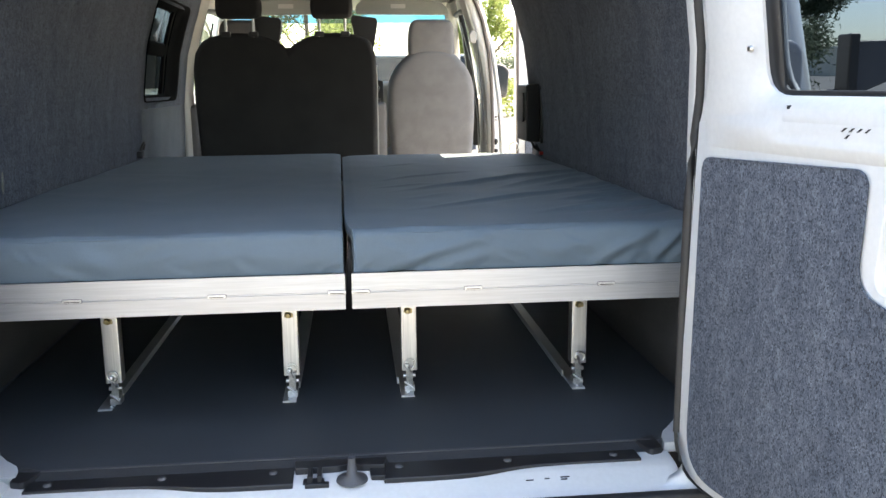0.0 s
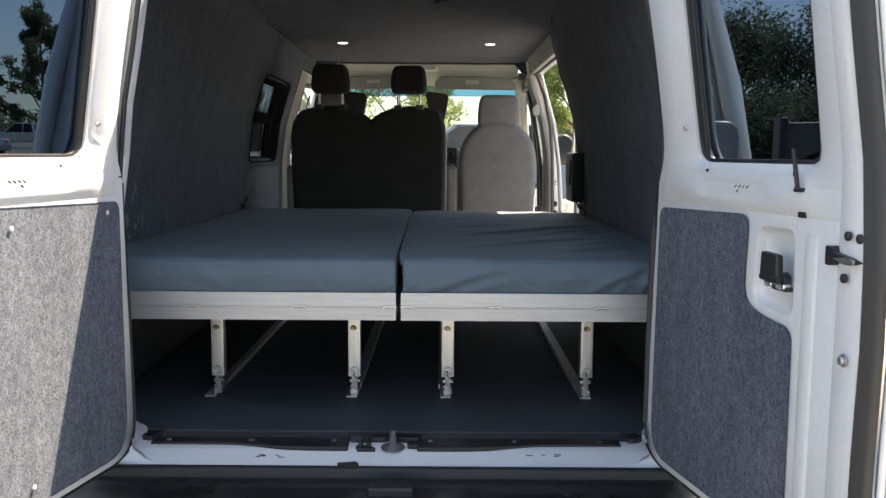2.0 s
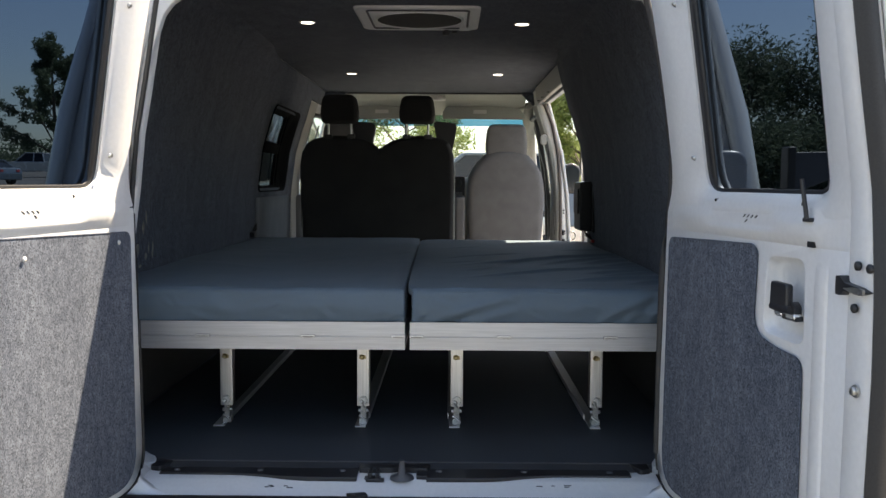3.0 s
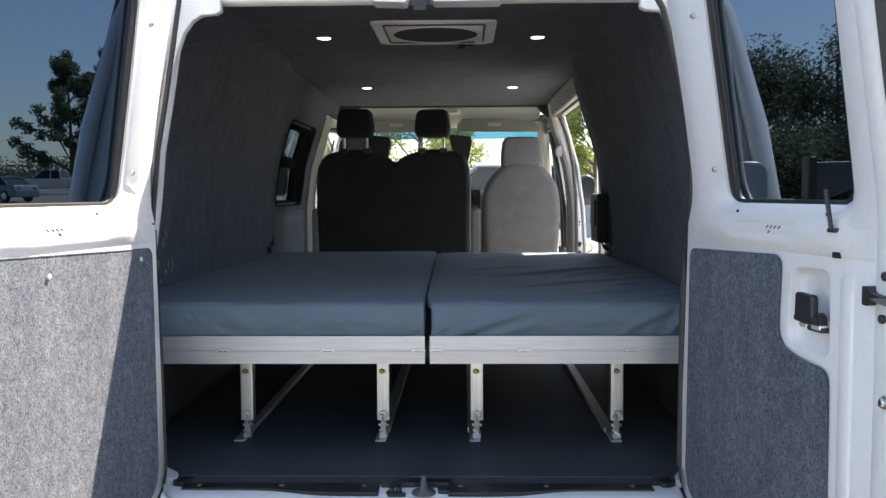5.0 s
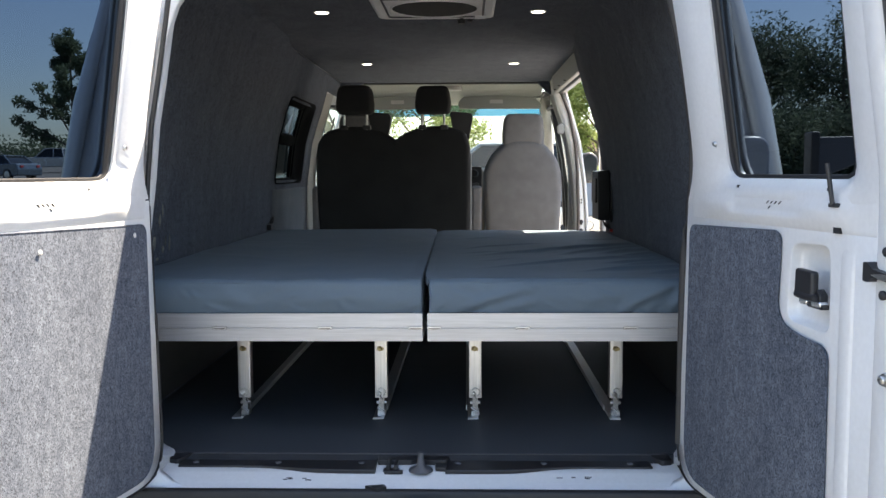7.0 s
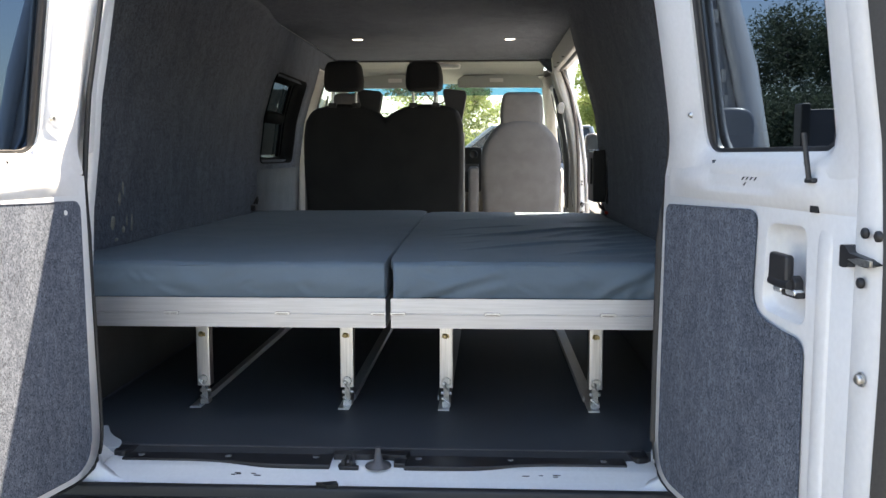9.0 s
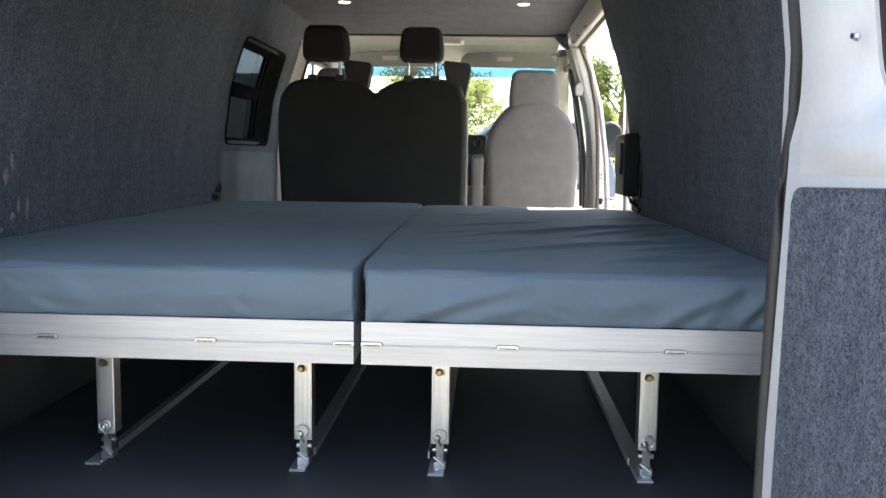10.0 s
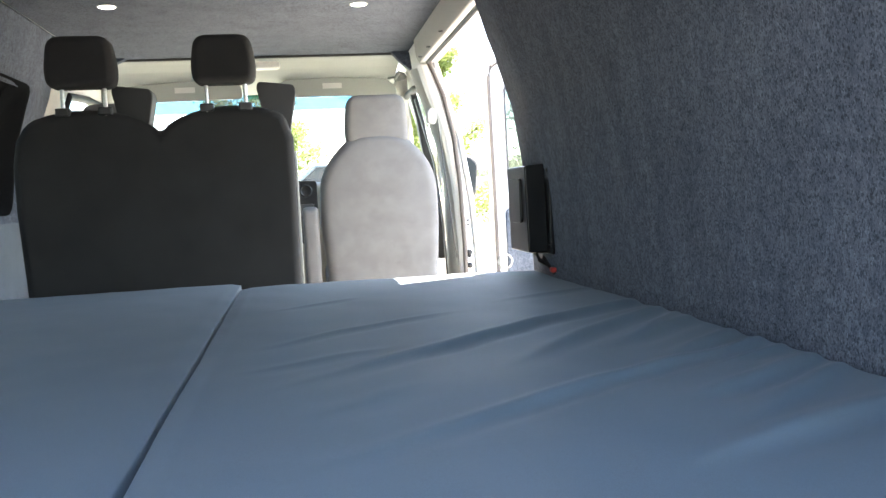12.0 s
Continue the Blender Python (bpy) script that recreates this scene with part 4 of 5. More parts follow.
# ---- open side door, seen through the side opening ----
def side_door():
    dr = thing("door_3", "open white side door with a carpet panel", "door", kind="structure", at=(1.06, 5.36, 0.7))
    up = rays(rounded([(1.06, 0.60), (1.70, 0.60), (1.66, 1.5), (1.56, 2.06), (1.05, 2.06)], [0.05, 0.05, 0.1, 0.1, 0.06]), (1.36, 1.4), 96)
    win = rays(rounded([(1.135, 1.47), (1.60, 1.47), (1.50, 1.97), (1.135, 1.97)], 0.06), (1.36, 1.7), 96)
    part("door_panel", ring(up, [(u, v) for u, v in win], lambda u, v: (u, 5.36, v), 2), PAINT, dr, thick=0.05)
    bm = bmesh.new()
    bm.faces.new([bm.verts.new((u, 5.385, v)) for u, v in win])
    part("pane", bm, GREENISH, dr)
    part("window_gasket", ring(win, [(1.36 + (u - 1.36) * 0.975, 1.7 + (v - 1.7) * 0.975) for u, v in win], lambda u, v: (u, 5.352, v), 1), GREYPLASTIC, dr, thick=0.008)
    part("edge_seal", tube([(1.068, 5.35, 0.65), (1.066, 5.35, 1.4), (1.06, 5.35, 1.98), (1.075, 5.35, 2.03), (1.11, 5.35, 2.05), (1.3, 5.35, 2.05)], 0.009, 8), TAUPE, dr)
    part("carpet_panel", prism(rect(1.115, 1.60, 0.68, 1.37, 0.04), 5.345, 5.36, along_y), CARPET, dr, bevel=0.004)


side_door()

# ---- panel under the slider window, coloured paler than the wall ----
bm = grid(steps_between(4.10, 5.12, 8), [1.0, 1.1, 1.2, 1.3, 1.42], lambda y, z: (MID - half(INNER, z) + 0.003, y, z))
part("window_panel", bm, PALEPANEL, wall_left, "panel under the window, coloured paler than the wall carpet", thick=0.004)

# ---- slider window in the left wall ----
w1 = thing("window_1", "black-framed sliding side window", "window", kind="structure", at=(-0.90, 4.4, 1.47))
wc = ((WIN[0] + WIN[1]) / 2, (WIN[2] + WIN[3]) / 2)


def wput(off):
    return lambda y, z: (MID - half(INNER, z) + off, y, z)


outl = rays(rect(WIN[0] - 0.02, WIN[1] + 0.025, WIN[2] - 0.02, WIN[3] + 0.02, 0.06), wc, 96)
inl = rays(rect(WIN[0] + 0.008, WIN[1] - 0.20, WIN[2] + 0.014, WIN[3] - 0.02, 0.035), wc, 96)
bm = bmesh.new()
rows = [[bm.verts.new(wput(d)(u, v)) for u, v in lp] for lp, d in ((outl, 0.0), (outl, 0.006), ([(a[0] * 0.85 + b[0] * 0.15, a[1] * 0.85 + b[1] * 0.15) for a, b in zip(outl, inl)], 0.006),
                                                                   ([(a[0] * 0.7 + b[0] * 0.3, a[1] * 0.7 + b[1] * 0.3) for a, b in zip(outl, inl)], -0.014), (inl, -0.018), (inl, -0.05))]
for a, b in zip(rows, rows[1:]):
    for i in range(96):
        bm.faces.new((a[i], a[(i + 1) % 96], b[(i + 1) % 96], b[i]))
part("window_frame", bm, GLASSFRAME, w1)
part("mullion", grid(steps_between(WIN[0] + 0.02, WIN[1] - 0.02, 6), [1.675, 1.69, 1.725, 1.74], lambda y, z: (wput(-0.026)(y, z)[0] + (0.005 if 1.68 < z < 1.735 else 0), y, z)), GLASSFRAME, w1, thick=0.012)
part("slider_stile", grid([WIN[1] - 0.26, WIN[1] - 0.245, WIN[1] - 0.22], steps_between(WIN[2] + 0.02, WIN[3] - 0.02, 8), lambda y, z: (wput(-0.022)(y, z)[0], y, z)), GLASSFRAME, w1, thick=0.01)
part("pane", grid([WIN[0], 4.4, 4.65, WIN[1]], steps_between(1.72, WIN[3], 4), wput(-0.045)), SLIDER, w1)
part("pane", grid([WIN[0], 4.4, 4.65, WIN[1]], steps_between(WIN[2], 1.70, 4), wput(-0.04)), SLIDER, w1)


# ---- the bed: two folding aluminium frames, each with its mattress ----
def bed_frame(x0, x1, legs, label):
    fr = thing("bed_frame", label, "bed frame", "folding bed halves", at=((x0 + x1) / 2, 1.9, FLOOR_Z))
    sect = [(1.875, 1.015), (1.8745, 1.052), (1.8765, 1.0535), (1.8765, 1.0555), (1.8745, 1.057), (1.875, 1.098), (1.881, 1.098), (1.881, 1.02), (1.93, 1.02), (1.93, 1.015)]
    part("front_rail", prism(sect, x0, x1, along_x), ALU, fr, "brushed aluminium front rail with a groove", smooth=False)
    for xa in (x0, x1 - 0.03):
        part("side_rail", prism([(xa, 1.018), (xa + 0.03, 1.018), (xa + 0.03, 1.09), (xa, 1.09)], 1.882, 3.92, along_y), ALU, fr, smooth=False)
    part("rear_rail", box(x0, x1, 3.88, 3.92, 1.02, 1.09), ALU, fr, smooth=False)
    part("deck", box(x0 + 0.031, x1 - 0.031, 1.94, 3.87, 1.075, 1.092), PLASTIC, fr, smooth=False)
    for y in (2.135, 3.6):
        part("cross_tube", box(x0 + 0.031, x1 - 0.031, y - 0.018, y + 0.018, 1.0, 1.06), ALU, fr, smooth=False)
    for xs in ((-0.601, -0.286, -0.016) if x0 < -0.5 else (0.038, 0.299, 0.616)):
        bm = prism(rect(xs - 0.021, xs + 0.021, 1.0505, 1.0595, 0.0042, 4), 1.871, 1.8755, along_y)
        pn = part("slot_pin", bm, ALU_UP, fr, bevel=0.0012)
        part("slot_rim", prism(rect(xs - 0.0218, xs + 0.0218, 1.0496, 1.0603, 0.005, 4), 1.8736, 1.8748, along_y), GREYPLASTIC, pn)
        part("slot", prism(rect(xs - 0.0165, xs + 0.0165, 1.0528, 1.0545, 0.0008, 2), 1.8704, 1.8712, along_y), SEAL, pn)
    for x in legs:
        lo = -0.042 if x < -0.5 else -0.030
        hi = lo + 0.046
        a, b = (x + lo, x + hi)
        lip = (b - 0.004, b) if x < 0 else (a, a + 0.004)
        bm = prism([(a, FLOOR_Z), (b, FLOOR_Z), (b, FLOOR_Z + 0.0045), (a, FLOOR_Z + 0.0045)], 2.075, 3.9, along_y)
        for v in bm.verts:
            if v.co.y < 2.1:
                v.co.x += 0.006 * (1 if v.co.x < x else -1)
        box(lip[0], lip[1], 2.17, 3.9, FLOOR_Z + 0.0045, FLOOR_Z + 0.022, bm)
        part("floor_track", bm, ALU, fr, "aluminium angle screwed to the floor", smooth=False)
        y = 2.125
        leg = part("leg", prism(rect(x - 0.021, x + 0.021, y - 0.019, y + 0.019, 0.004, 2), FLOOR_Z + 0.062, 1.012, along_z), ALU_UP, fr, "aluminium square tube leg", bevel=0.001)
        part("bolt", lathe([(0.009, 0), (0.009, -0.004), (0.0055, -0.006), (0.0055, -0.011)], (x - 0.003, y - 0.019, 0.945), "y", 6), BRASS, leg)
        part("bolt_washer", prism(rounded([(x - 0.014, 0.940), (x + 0.010, 0.938), (x + 0.009, 0.950), (x - 0.010, 0.953)], 0.004), y - 0.0215, y - 0.0192, along_y), BRASS, leg)
        c = Vector((x + 0.001, y - 0.028, FLOOR_Z + 0.083))
        loop = [c + 0.0125 * Vector((math.cos(a), 0.15 * math.sin(a), math.sin(a))) for a in steps_between(-1.2, 4.4, 16)]
        part("ring_pin", tube(loop + [loop[-1] + Vector((0.006, 0.006, -0.012))], 0.0026, 6), STEEL, leg)
        part("pin_head", lathe([(0.008, 0), (0.008, -0.006), (0.003, -0.008)], (x - 0.006, y - 0.019, FLOOR_Z + 0.076), "y", 12), STEEL, leg)
        bm = box(x - 0.0135, x + 0.0135, y - 0.018, y + 0.015, FLOOR_Z + 0.004, FLOOR_Z + 0.02)
        box(x - 0.009, x + 0.009, y - 0.014, y + 0.012, FLOOR_Z + 0.02, FLOOR_Z + 0.066, bm)
        tube([(x - 0.017, y - 0.004, FLOOR_Z + 0.044), (x + 0.017, y - 0.004, FLOOR_Z + 0.044)], 0.0065, 10, bm)
        tube([(x - 0.014, y - 0.012, FLOOR_Z + 0.03), (x + 0.012, y - 0.02, FLOOR_Z + 0.012)], 0.004, 8, bm)
        part("hinge_clevis", bm, STEEL, leg, bevel=0.0015)
        part("foot_screw", lathe([(0.006, 0), (0.006, 0.003), (0.003, 0.004)], (x - 0.006, y - 0.032, FLOOR_Z + 0.0045), "z", 8), CHROME, leg)
    return fr


bed_frame(-0.93, 0.003, (-0.593, -0.145), "brushed aluminium folding bed frame on two legs")
bed_frame(0.018, 0.872, (0.161, 0.616), "brushed aluminium folding bed frame on two legs")


def fold(x, y, a, b, width, height, bend=0.03):
    """A soft crease running from a to b, tapering at both ends."""
    ax, ay = a
    dx, dy = b[0] - ax, b[1] - ay
    L = math.hypot(dx, dy)
    t = ((x - ax) * dx + (y - ay) * dy) / (L * L)
    if t < -0.02 or t > 1.02:
        return 0.0
    bow = bend * math.sin(math.pi * t)
    d = ((x - ax) * dy - (y - ay) * dx) / L + bow
    taper = max(0.0, math.sin(math.pi * min(1, max(0, t)))) ** 0.6
    return height * taper * (math.exp(-(d / width) ** 2) - 0.8 * math.exp(-((d - 1.6 * width) / width) ** 2))


def crease(x, y, a, b, width, height, bend=0.0):
    """A pulled crease from a to b, where it runs into the wall side: gentle on one flank, steep and hollow on the other."""
    ax, ay = a
    dx, dy = b[0] - ax, b[1] - ay
    L = math.hypot(dx, dy)
    t = ((x - ax) * dx + (y - ay) * dy) / (L * L)
    if t < 0.0 or t > 1.04:
        return 0.0
    d = ((x - ax) * dy - (y - ay) * dx) / L + bend * math.sin(math.pi * min(1.0, t))
    if abs(d) > 9 * width:
        return 0.0
    grow = min(1.0, t / 0.45)
    if abs(b[0]) < 0.8:
        grow = min(grow, (1.04 - t) / 0.4)
    ridge = math.exp(-(d / (2.2 * width if d < 0 else width)) ** 2)
    return height * grow * grow * (3 - 2 * grow) * (ridge - 0.55 * math.exp(-((d - 3.2 * width) / (2.0 * width)) ** 2))


TOP_FOLDS = [((0.08, 2.455), (0.885, 3.13), 0.011, 0.0060, 0.015), ((0.41, 2.48), (0.885, 2.995), 0.010, 0.0050, 0.018), ((0.12, 2.13), (0.885, 2.61), 0.009, 0.0046, 0.005),
             ((0.06, 2.81), (0.50, 3.13), 0.008, 0.0026, 0.02), ((0.60, 2.59), (0.885, 2.87), 0.010, 0.0058), ((0.56, 2.245), (0.89, 2.47), 0.009, 0.0056),
             ((0.60, 2.17), (0.885, 2.41), 0.010, 0.0050), ((0.45, 2.05), (0.885, 2.245), 0.012, 0.0054), ((0.66, 1.98), (0.885, 2.15), 0.010, 0.0050),
             ((0.05, 2.62), (0.33, 2.775), 0.010, 0.0018), ((0.08, 3.31), (0.32, 3.50), 0.008, 0.0018), ((0.15, 2.32), (0.32, 2.47), 0.012, 0.0016),
             ((0.70, 2.69), (0.885, 2.93), 0.008, 0.0040), ((0.64, 2.48), (0.885, 2.70), 0.009, 0.0056), ((0.72, 2.44), (0.885, 2.55), 0.007, 0.0036), ((0.55, 3.20), (0.88, 3.42), 0.010, 0.0020)]
LEFT_FOLDS = [((-0.3, 3.0), (-0.9, 3.3), 0.02, 0.0014), ((-0.4, 2.3), (-0.92, 2.7), 0.02, 0.0014)]
FRONT_FOLDS = [((0.06, 1.10), (0.34, 1.18), 0.013, 0.006), ((0.58, 1.10), (0.74, 1.185), 0.014, 0.007), ((0.73, 1.105), (0.82, 1.19), 0.011, 0.008), ((0.45, 1.12), (0.62, 1.17), 0.02, 0.003), ((0.66, 1.11), (0.74, 1.18), 0.014, 0.004),
               ((-0.50, 1.11), (-0.60, 1.18), 0.02, 0.004), ((-0.80, 1.115), (-0.70, 1.18), 0.022, 0.003), ((-0.35, 1.13), (-0.15, 1.16), 0.025, 0.002)]


rng_front = random.Random(21)
for k in range(26):
    fx = -0.93 + 1.80 * (k + rng_front.random()) / 26
    fl, low = rng_front.uniform(0.03, 0.09), rng_front.random() < 0.5
    fz = 1.102 if low else rng_front.uniform(1.13, 1.16)
    FRONT_FOLDS.append(((fx, fz), (fx + rng_front.choice((-1, 1)) * fl, fz + rng_front.uniform(0.02, 0.035)), rng_front.uniform(0.006, 0.012), rng_front.uniform(0.0012, 0.0035)))


def mattress(x0, x1, y1, folds, label):
    """A boxed cushion with rounded edges, worn creases and a seam."""
    y0, z0, z1, r = 1.885, 1.098, 1.198, 0.022
    ob = thing("mattress", label, "mattress", "mattress halves", at=((x0 + x1) / 2, 2.9, z0))
    # distances round the section: front face up, over the top, down the back
    fs = [(y0 + 0.003 * (1 - k / 14) ** 2 - 0.005 * math.sin(math.pi * k / 14) ** 2, z0 + (z1 - r - z0) * k / 14) for k in range(15)]
    fs += [(y0 + r * (1 - math.cos(a)), z1 - r + r * math.sin(a)) for a in steps_between(0.2, math.pi / 2, 6)]
    n = 190 if x0 < -0.5 else 420
    top = [(y0 + r + (y1 - y0 - 2 * r) * i / n, z1) for i in range(1, n)]
    bs = [(2 * y0 + (y1 - y0) - y + 0, z) for y, z in reversed(fs)]
    sect = fs + top + bs
    m = 130 if x0 < -0.5 else 200
    bm = bmesh.new()
    rows = []
    near = [0.0005, 0.001, 0.0016, 0.0024, 0.0035, 0.005]
    es = sorted([i / m for i in range(m + 1)] + ([1 - k for k in near] if x0 < -0.5 else near))
    for e in es:
        x = x0 + (x1 - x0) * e
        seam = e if x0 < -0.5 else 1 - e
        q = min(x - x0, x1 - x) * (1 + 7.0 * (seam > 0.5))
        pull = r - math.sqrt(max(0, r * r - max(0, r - q) ** 2))
        row = []
        for y, z in sect:
            k = (z - z0) / (z1 - z0)
            zz = z - pull * max(0, k) ** 3
            yy = y
            if z > z1 - 0.004:
                zz += 1.4 * sum(crease(x, y, *f) for f in folds) * min(1, 0.15 + q / 0.05)
                zz += 0.004 * noise.noise((x * 3, y * 3, x0)) + 0.0018 * noise.noise((x * 11, y * 7, 3)) + 0.002 * noise.noise((x * 18, 0.3, 8)) * math.exp(-(y - y0) / 0.08)
                zz += 0.006 * min(1, q / 0.25) * min(1, (y - y0) / 0.3)
            elif y < y0 + 0.05:
                yy += sum(fold(x, z, *f, 0.004) for f in FRONT_FOLDS) * -1.05 + 0.003 * noise.noise((x * 6, z * 9, 1)) + 0.0014 * noise.noise((x * 22, z * 14, 5))
                yy += pull * 0.6
            else:
                yy -= pull * 0.6
            row.append(bm.verts.new((x + (0.018 * math.exp(-(y - y0) / 0.07) * (x0 > -0.5) - 0.014 * (y - y0) + 0.004) * seam ** 2, yy, zz)))
        rows.append(row)
    for a, b in zip(rows, rows[1:]):
        for j in range(len(sect) - 1):
            bm.faces.new((a[j], b[j], b[j + 1], a[j + 1]))
        bm.faces.new((a[-1], b[-1], b[0], a[0]))
    bm.faces.new(rows[0])
    bm.faces.new(rows[-1][::-1])
    part("cover", bm, MATTRESS, ob)
    line = [(x, y0 + 0.0045 + 0.0012 * noise.noise((x * 20, 0, 2)), z1 - 0.0105 + 0.0015 * noise.noise((x * 16, 0, 6))) for x in steps_between(x0 + 0.045, x1 - 0.03, 60)]
    part("front_seam", tube(line, 0.0022, 6), MATTRESS, ob, "puckered seam along the front edge")
    return ob


mattress(-0.955, -0.0025, 4.10, LEFT_FOLDS, "slate-blue coated mattress half lying smooth on its frame")
mattress(0.001, 0.878, 3.945, TOP_FOLDS, "slate-blue coated mattress half with creases by the wall")


# ---- seats ----
def headrest(x0, x1, y, z0, z1, parent):
    part("headrest", prism(rounded([(x0 + 0.006, z0), (x1 - 0.006, z0), (x1, z0 + 0.06), (x1 - 0.014, z1), (x0 + 0.014, z1), (x0, z0 + 0.06)], [0.034, 0.034, 0.02, 0.04, 0.04, 0.02]), y - 0.05, y + 0.05, along_y),
         BLACKCLOTH, parent, bevel=0.034, segs=5)
    for x in (x0 * 0.8 + x1 * 0.2, x0 * 0.2 + x1 * 0.8):
        part("headrest_post", tube([(x, y, z0 - 0.10), (x, y, z0 + 0.02)], 0.0065, 10), STEEL, parent)
        part("post_guide", prism(rect(x - 0.022, x + 0.022, y - 0.02, y + 0.02, 0.008), z0 - 0.085, z0 - 0.06, along_z), PLASTIC, parent, bevel=0.004)


bench = thing("bench_seat", "black cloth two-person bench seat with two headrests", "seat", at=(-0.28, 4.35, FLOOR_Z))
hump = [(-0.70, 0.92), (-0.728, 1.45), (-0.728, 1.60), (-0.715, 1.68)]
hump += [(-0.705 + 0.434 * t, 1.685 + 0.09 * math.sin(math.pi * min(1, 0.08 + 0.92 * t)) ** 0.55) for t in steps_between(0.06, 0.94, 12)]
hump += [(-0.271, 1.69)]
hump += [(-0.271 + 0.426 * t, 1.685 + 0.09 * math.sin(math.pi * min(1, 0.92 * t)) ** 0.55) for t in steps_between(0.06, 0.94, 12)]
hump += [(0.155, 1.66), (0.158, 1.5), (0.15, 0.92)]
part("backrest", prism(hump, 4.28, 4.40, along_y), BLACKCLOTH, bench, bevel=0.028, segs=4)
part("seat_cushion", box(-0.70, 0.15, 4.38, 4.85, 1.0, 1.13), BLACKCLOTH, bench, bevel=0.04)
part("seat_base", box(-0.66, 0.10, 4.36, 4.80, FLOOR_Z, 1.0), PLASTIC, bench, bevel=0.01)
part("side_rail", prism(rect(4.37, 4.40, 0.95, 1.62, 0.01), 0.153, 0.163, along_x), BEIGE, bench, bevel=0.003)
headrest(-0.604, -0.388, 4.29, 1.84, 2.003, bench)
headrest(-0.157, 0.049, 4.29, 1.84, 1.998, bench)
for x in (-0.375, 0.105):
    bm = prism(rounded([(x - 0.03, 1.66), (x + 0.035, 1.66), (x + 0.068, 1.83), (x + 0.06, 1.855), (x - 0.06, 1.868), (x - 0.068, 1.85)], 0.02), 4.44, 4.53, along_y)
    part("wing_headrest", bm, DARKVINYL, bench, "dark grey angled wing headrest", bevel=0.02)


def inset(loop, d):
    """The loop moved inwards by d along its normals."""
    n, out = len(loop), []
    for i in range(n):
        a, b = Vector(loop[i - 1]), Vector(loop[(i + 1) % n])
        t = (b - a).normalized()
        out.append((loop[i][0] - t.y * d, loop[i][1] + t.x * d))
    return out


def pillow(loop, y0, y1, r, bm=None):
    """A padded slab: a counter-clockwise outline (x, z) with a rounded rim of radius r, from y0 (rear face) to y1."""
    bm = bm or bmesh.new()
    rows = []
    for a in steps_between(0, math.pi / 2, 6):
        lp = inset(loop, r * (1 - math.cos(a)))
        rows.append([bm.verts.new((u, y0 + r * (1 - math.sin(a)), v)) for u, v in lp])
    rows.append([bm.verts.new((u, y0 - 0.001, v)) for u, v in inset(loop, r + 0.012)])
    back = [bm.verts.new((u, y1, v)) for u, v in loop]
    for a, b in zip([back] + rows, rows):
        for i in range(len(loop)):
            j = (i + 1) % len(loop)
            bm.faces.new((a[i], a[j], b[j], b[i]))
    hub = bm.verts.new((sum(u for u, v in loop) / len(loop), y0 - 0.0015, sum(v for u, v in loop) / len(loop)))
    rim = [q.co.copy() for q in rows[-1]]
    for f in (0.85, 0.7, 0.5, 0.3, 0.12):
        rows.append([bm.verts.new(hub.co.lerp(q, f) - Vector((0, 0.006 * (1 - f * f), 0))) for q in rim])
        for i in range(len(loop)):
            j = (i + 1) % len(loop)
            bm.faces.new((rows[-2][i], rows[-2][j], rows[-1][j], rows[-1][i]))
    hub.co.y -= 0.006
    for i in range(len(loop)):
        bm.faces.new((rows[-1][i], rows[-1][(i + 1) % len(loop)], hub))
    bm.faces.new(back[::-1])
    return bm


def bucket_seat(cx, label):
    st = thing("bucket_seat", label, "seat", "cab seats", at=(cx, 5.3, FLOOR_Z))
    out = [(-0.235, 0.95), (0.24, 0.95), (0.264, 1.34), (0.262, 1.52), (0.222, 1.62), (0.137, 1.71), (0.06, 1.735), (-0.06, 1.735), (-0.130, 1.71), (-0.218, 1.62), (-0.262, 1.52), (-0.264, 1.34)]
    out = rounded([(cx + u, v) for u, v in out], 0.06, 5)
    part("backrest", pillow(out, 5.195, 5.34, 0.045), GREYCLOTH, st, "grey woven high backrest")
    top = rounded([(cx + u, v) for u, v in ((-0.130, 1.670), (0.140, 1.670), (0.146, 1.76), (0.134, 1.903), (-0.122, 1.903), (-0.138, 1.76))], 0.05, 5)
    part("head_cover", pillow(top, 5.205, 5.325, 0.03), GREYCLOTH, st, "grey woven cover of the head part")
    part("cushion", box(cx - 0.25, cx + 0.25, 5.32, 5.80, 1.0, 1.14), GREYCLOTH, st, bevel=0.05)
    part("pedestal", box(cx - 0.2, cx + 0.2, 5.36, 5.72, FLOOR_Z, 1.0), PLASTIC, st, bevel=0.01)
    part("armrest", prism(rect(5.20, 5.29, 1.06, 1.42, 0.035), cx - 0.345, cx - 0.275, along_x), GREYCLOTH, st, bevel=0.02)
    return st


bucket_seat(0.512, "grey cloth high-back passenger seat with an armrest")
bucket_seat(-0.60, "grey cloth high-back driver seat")

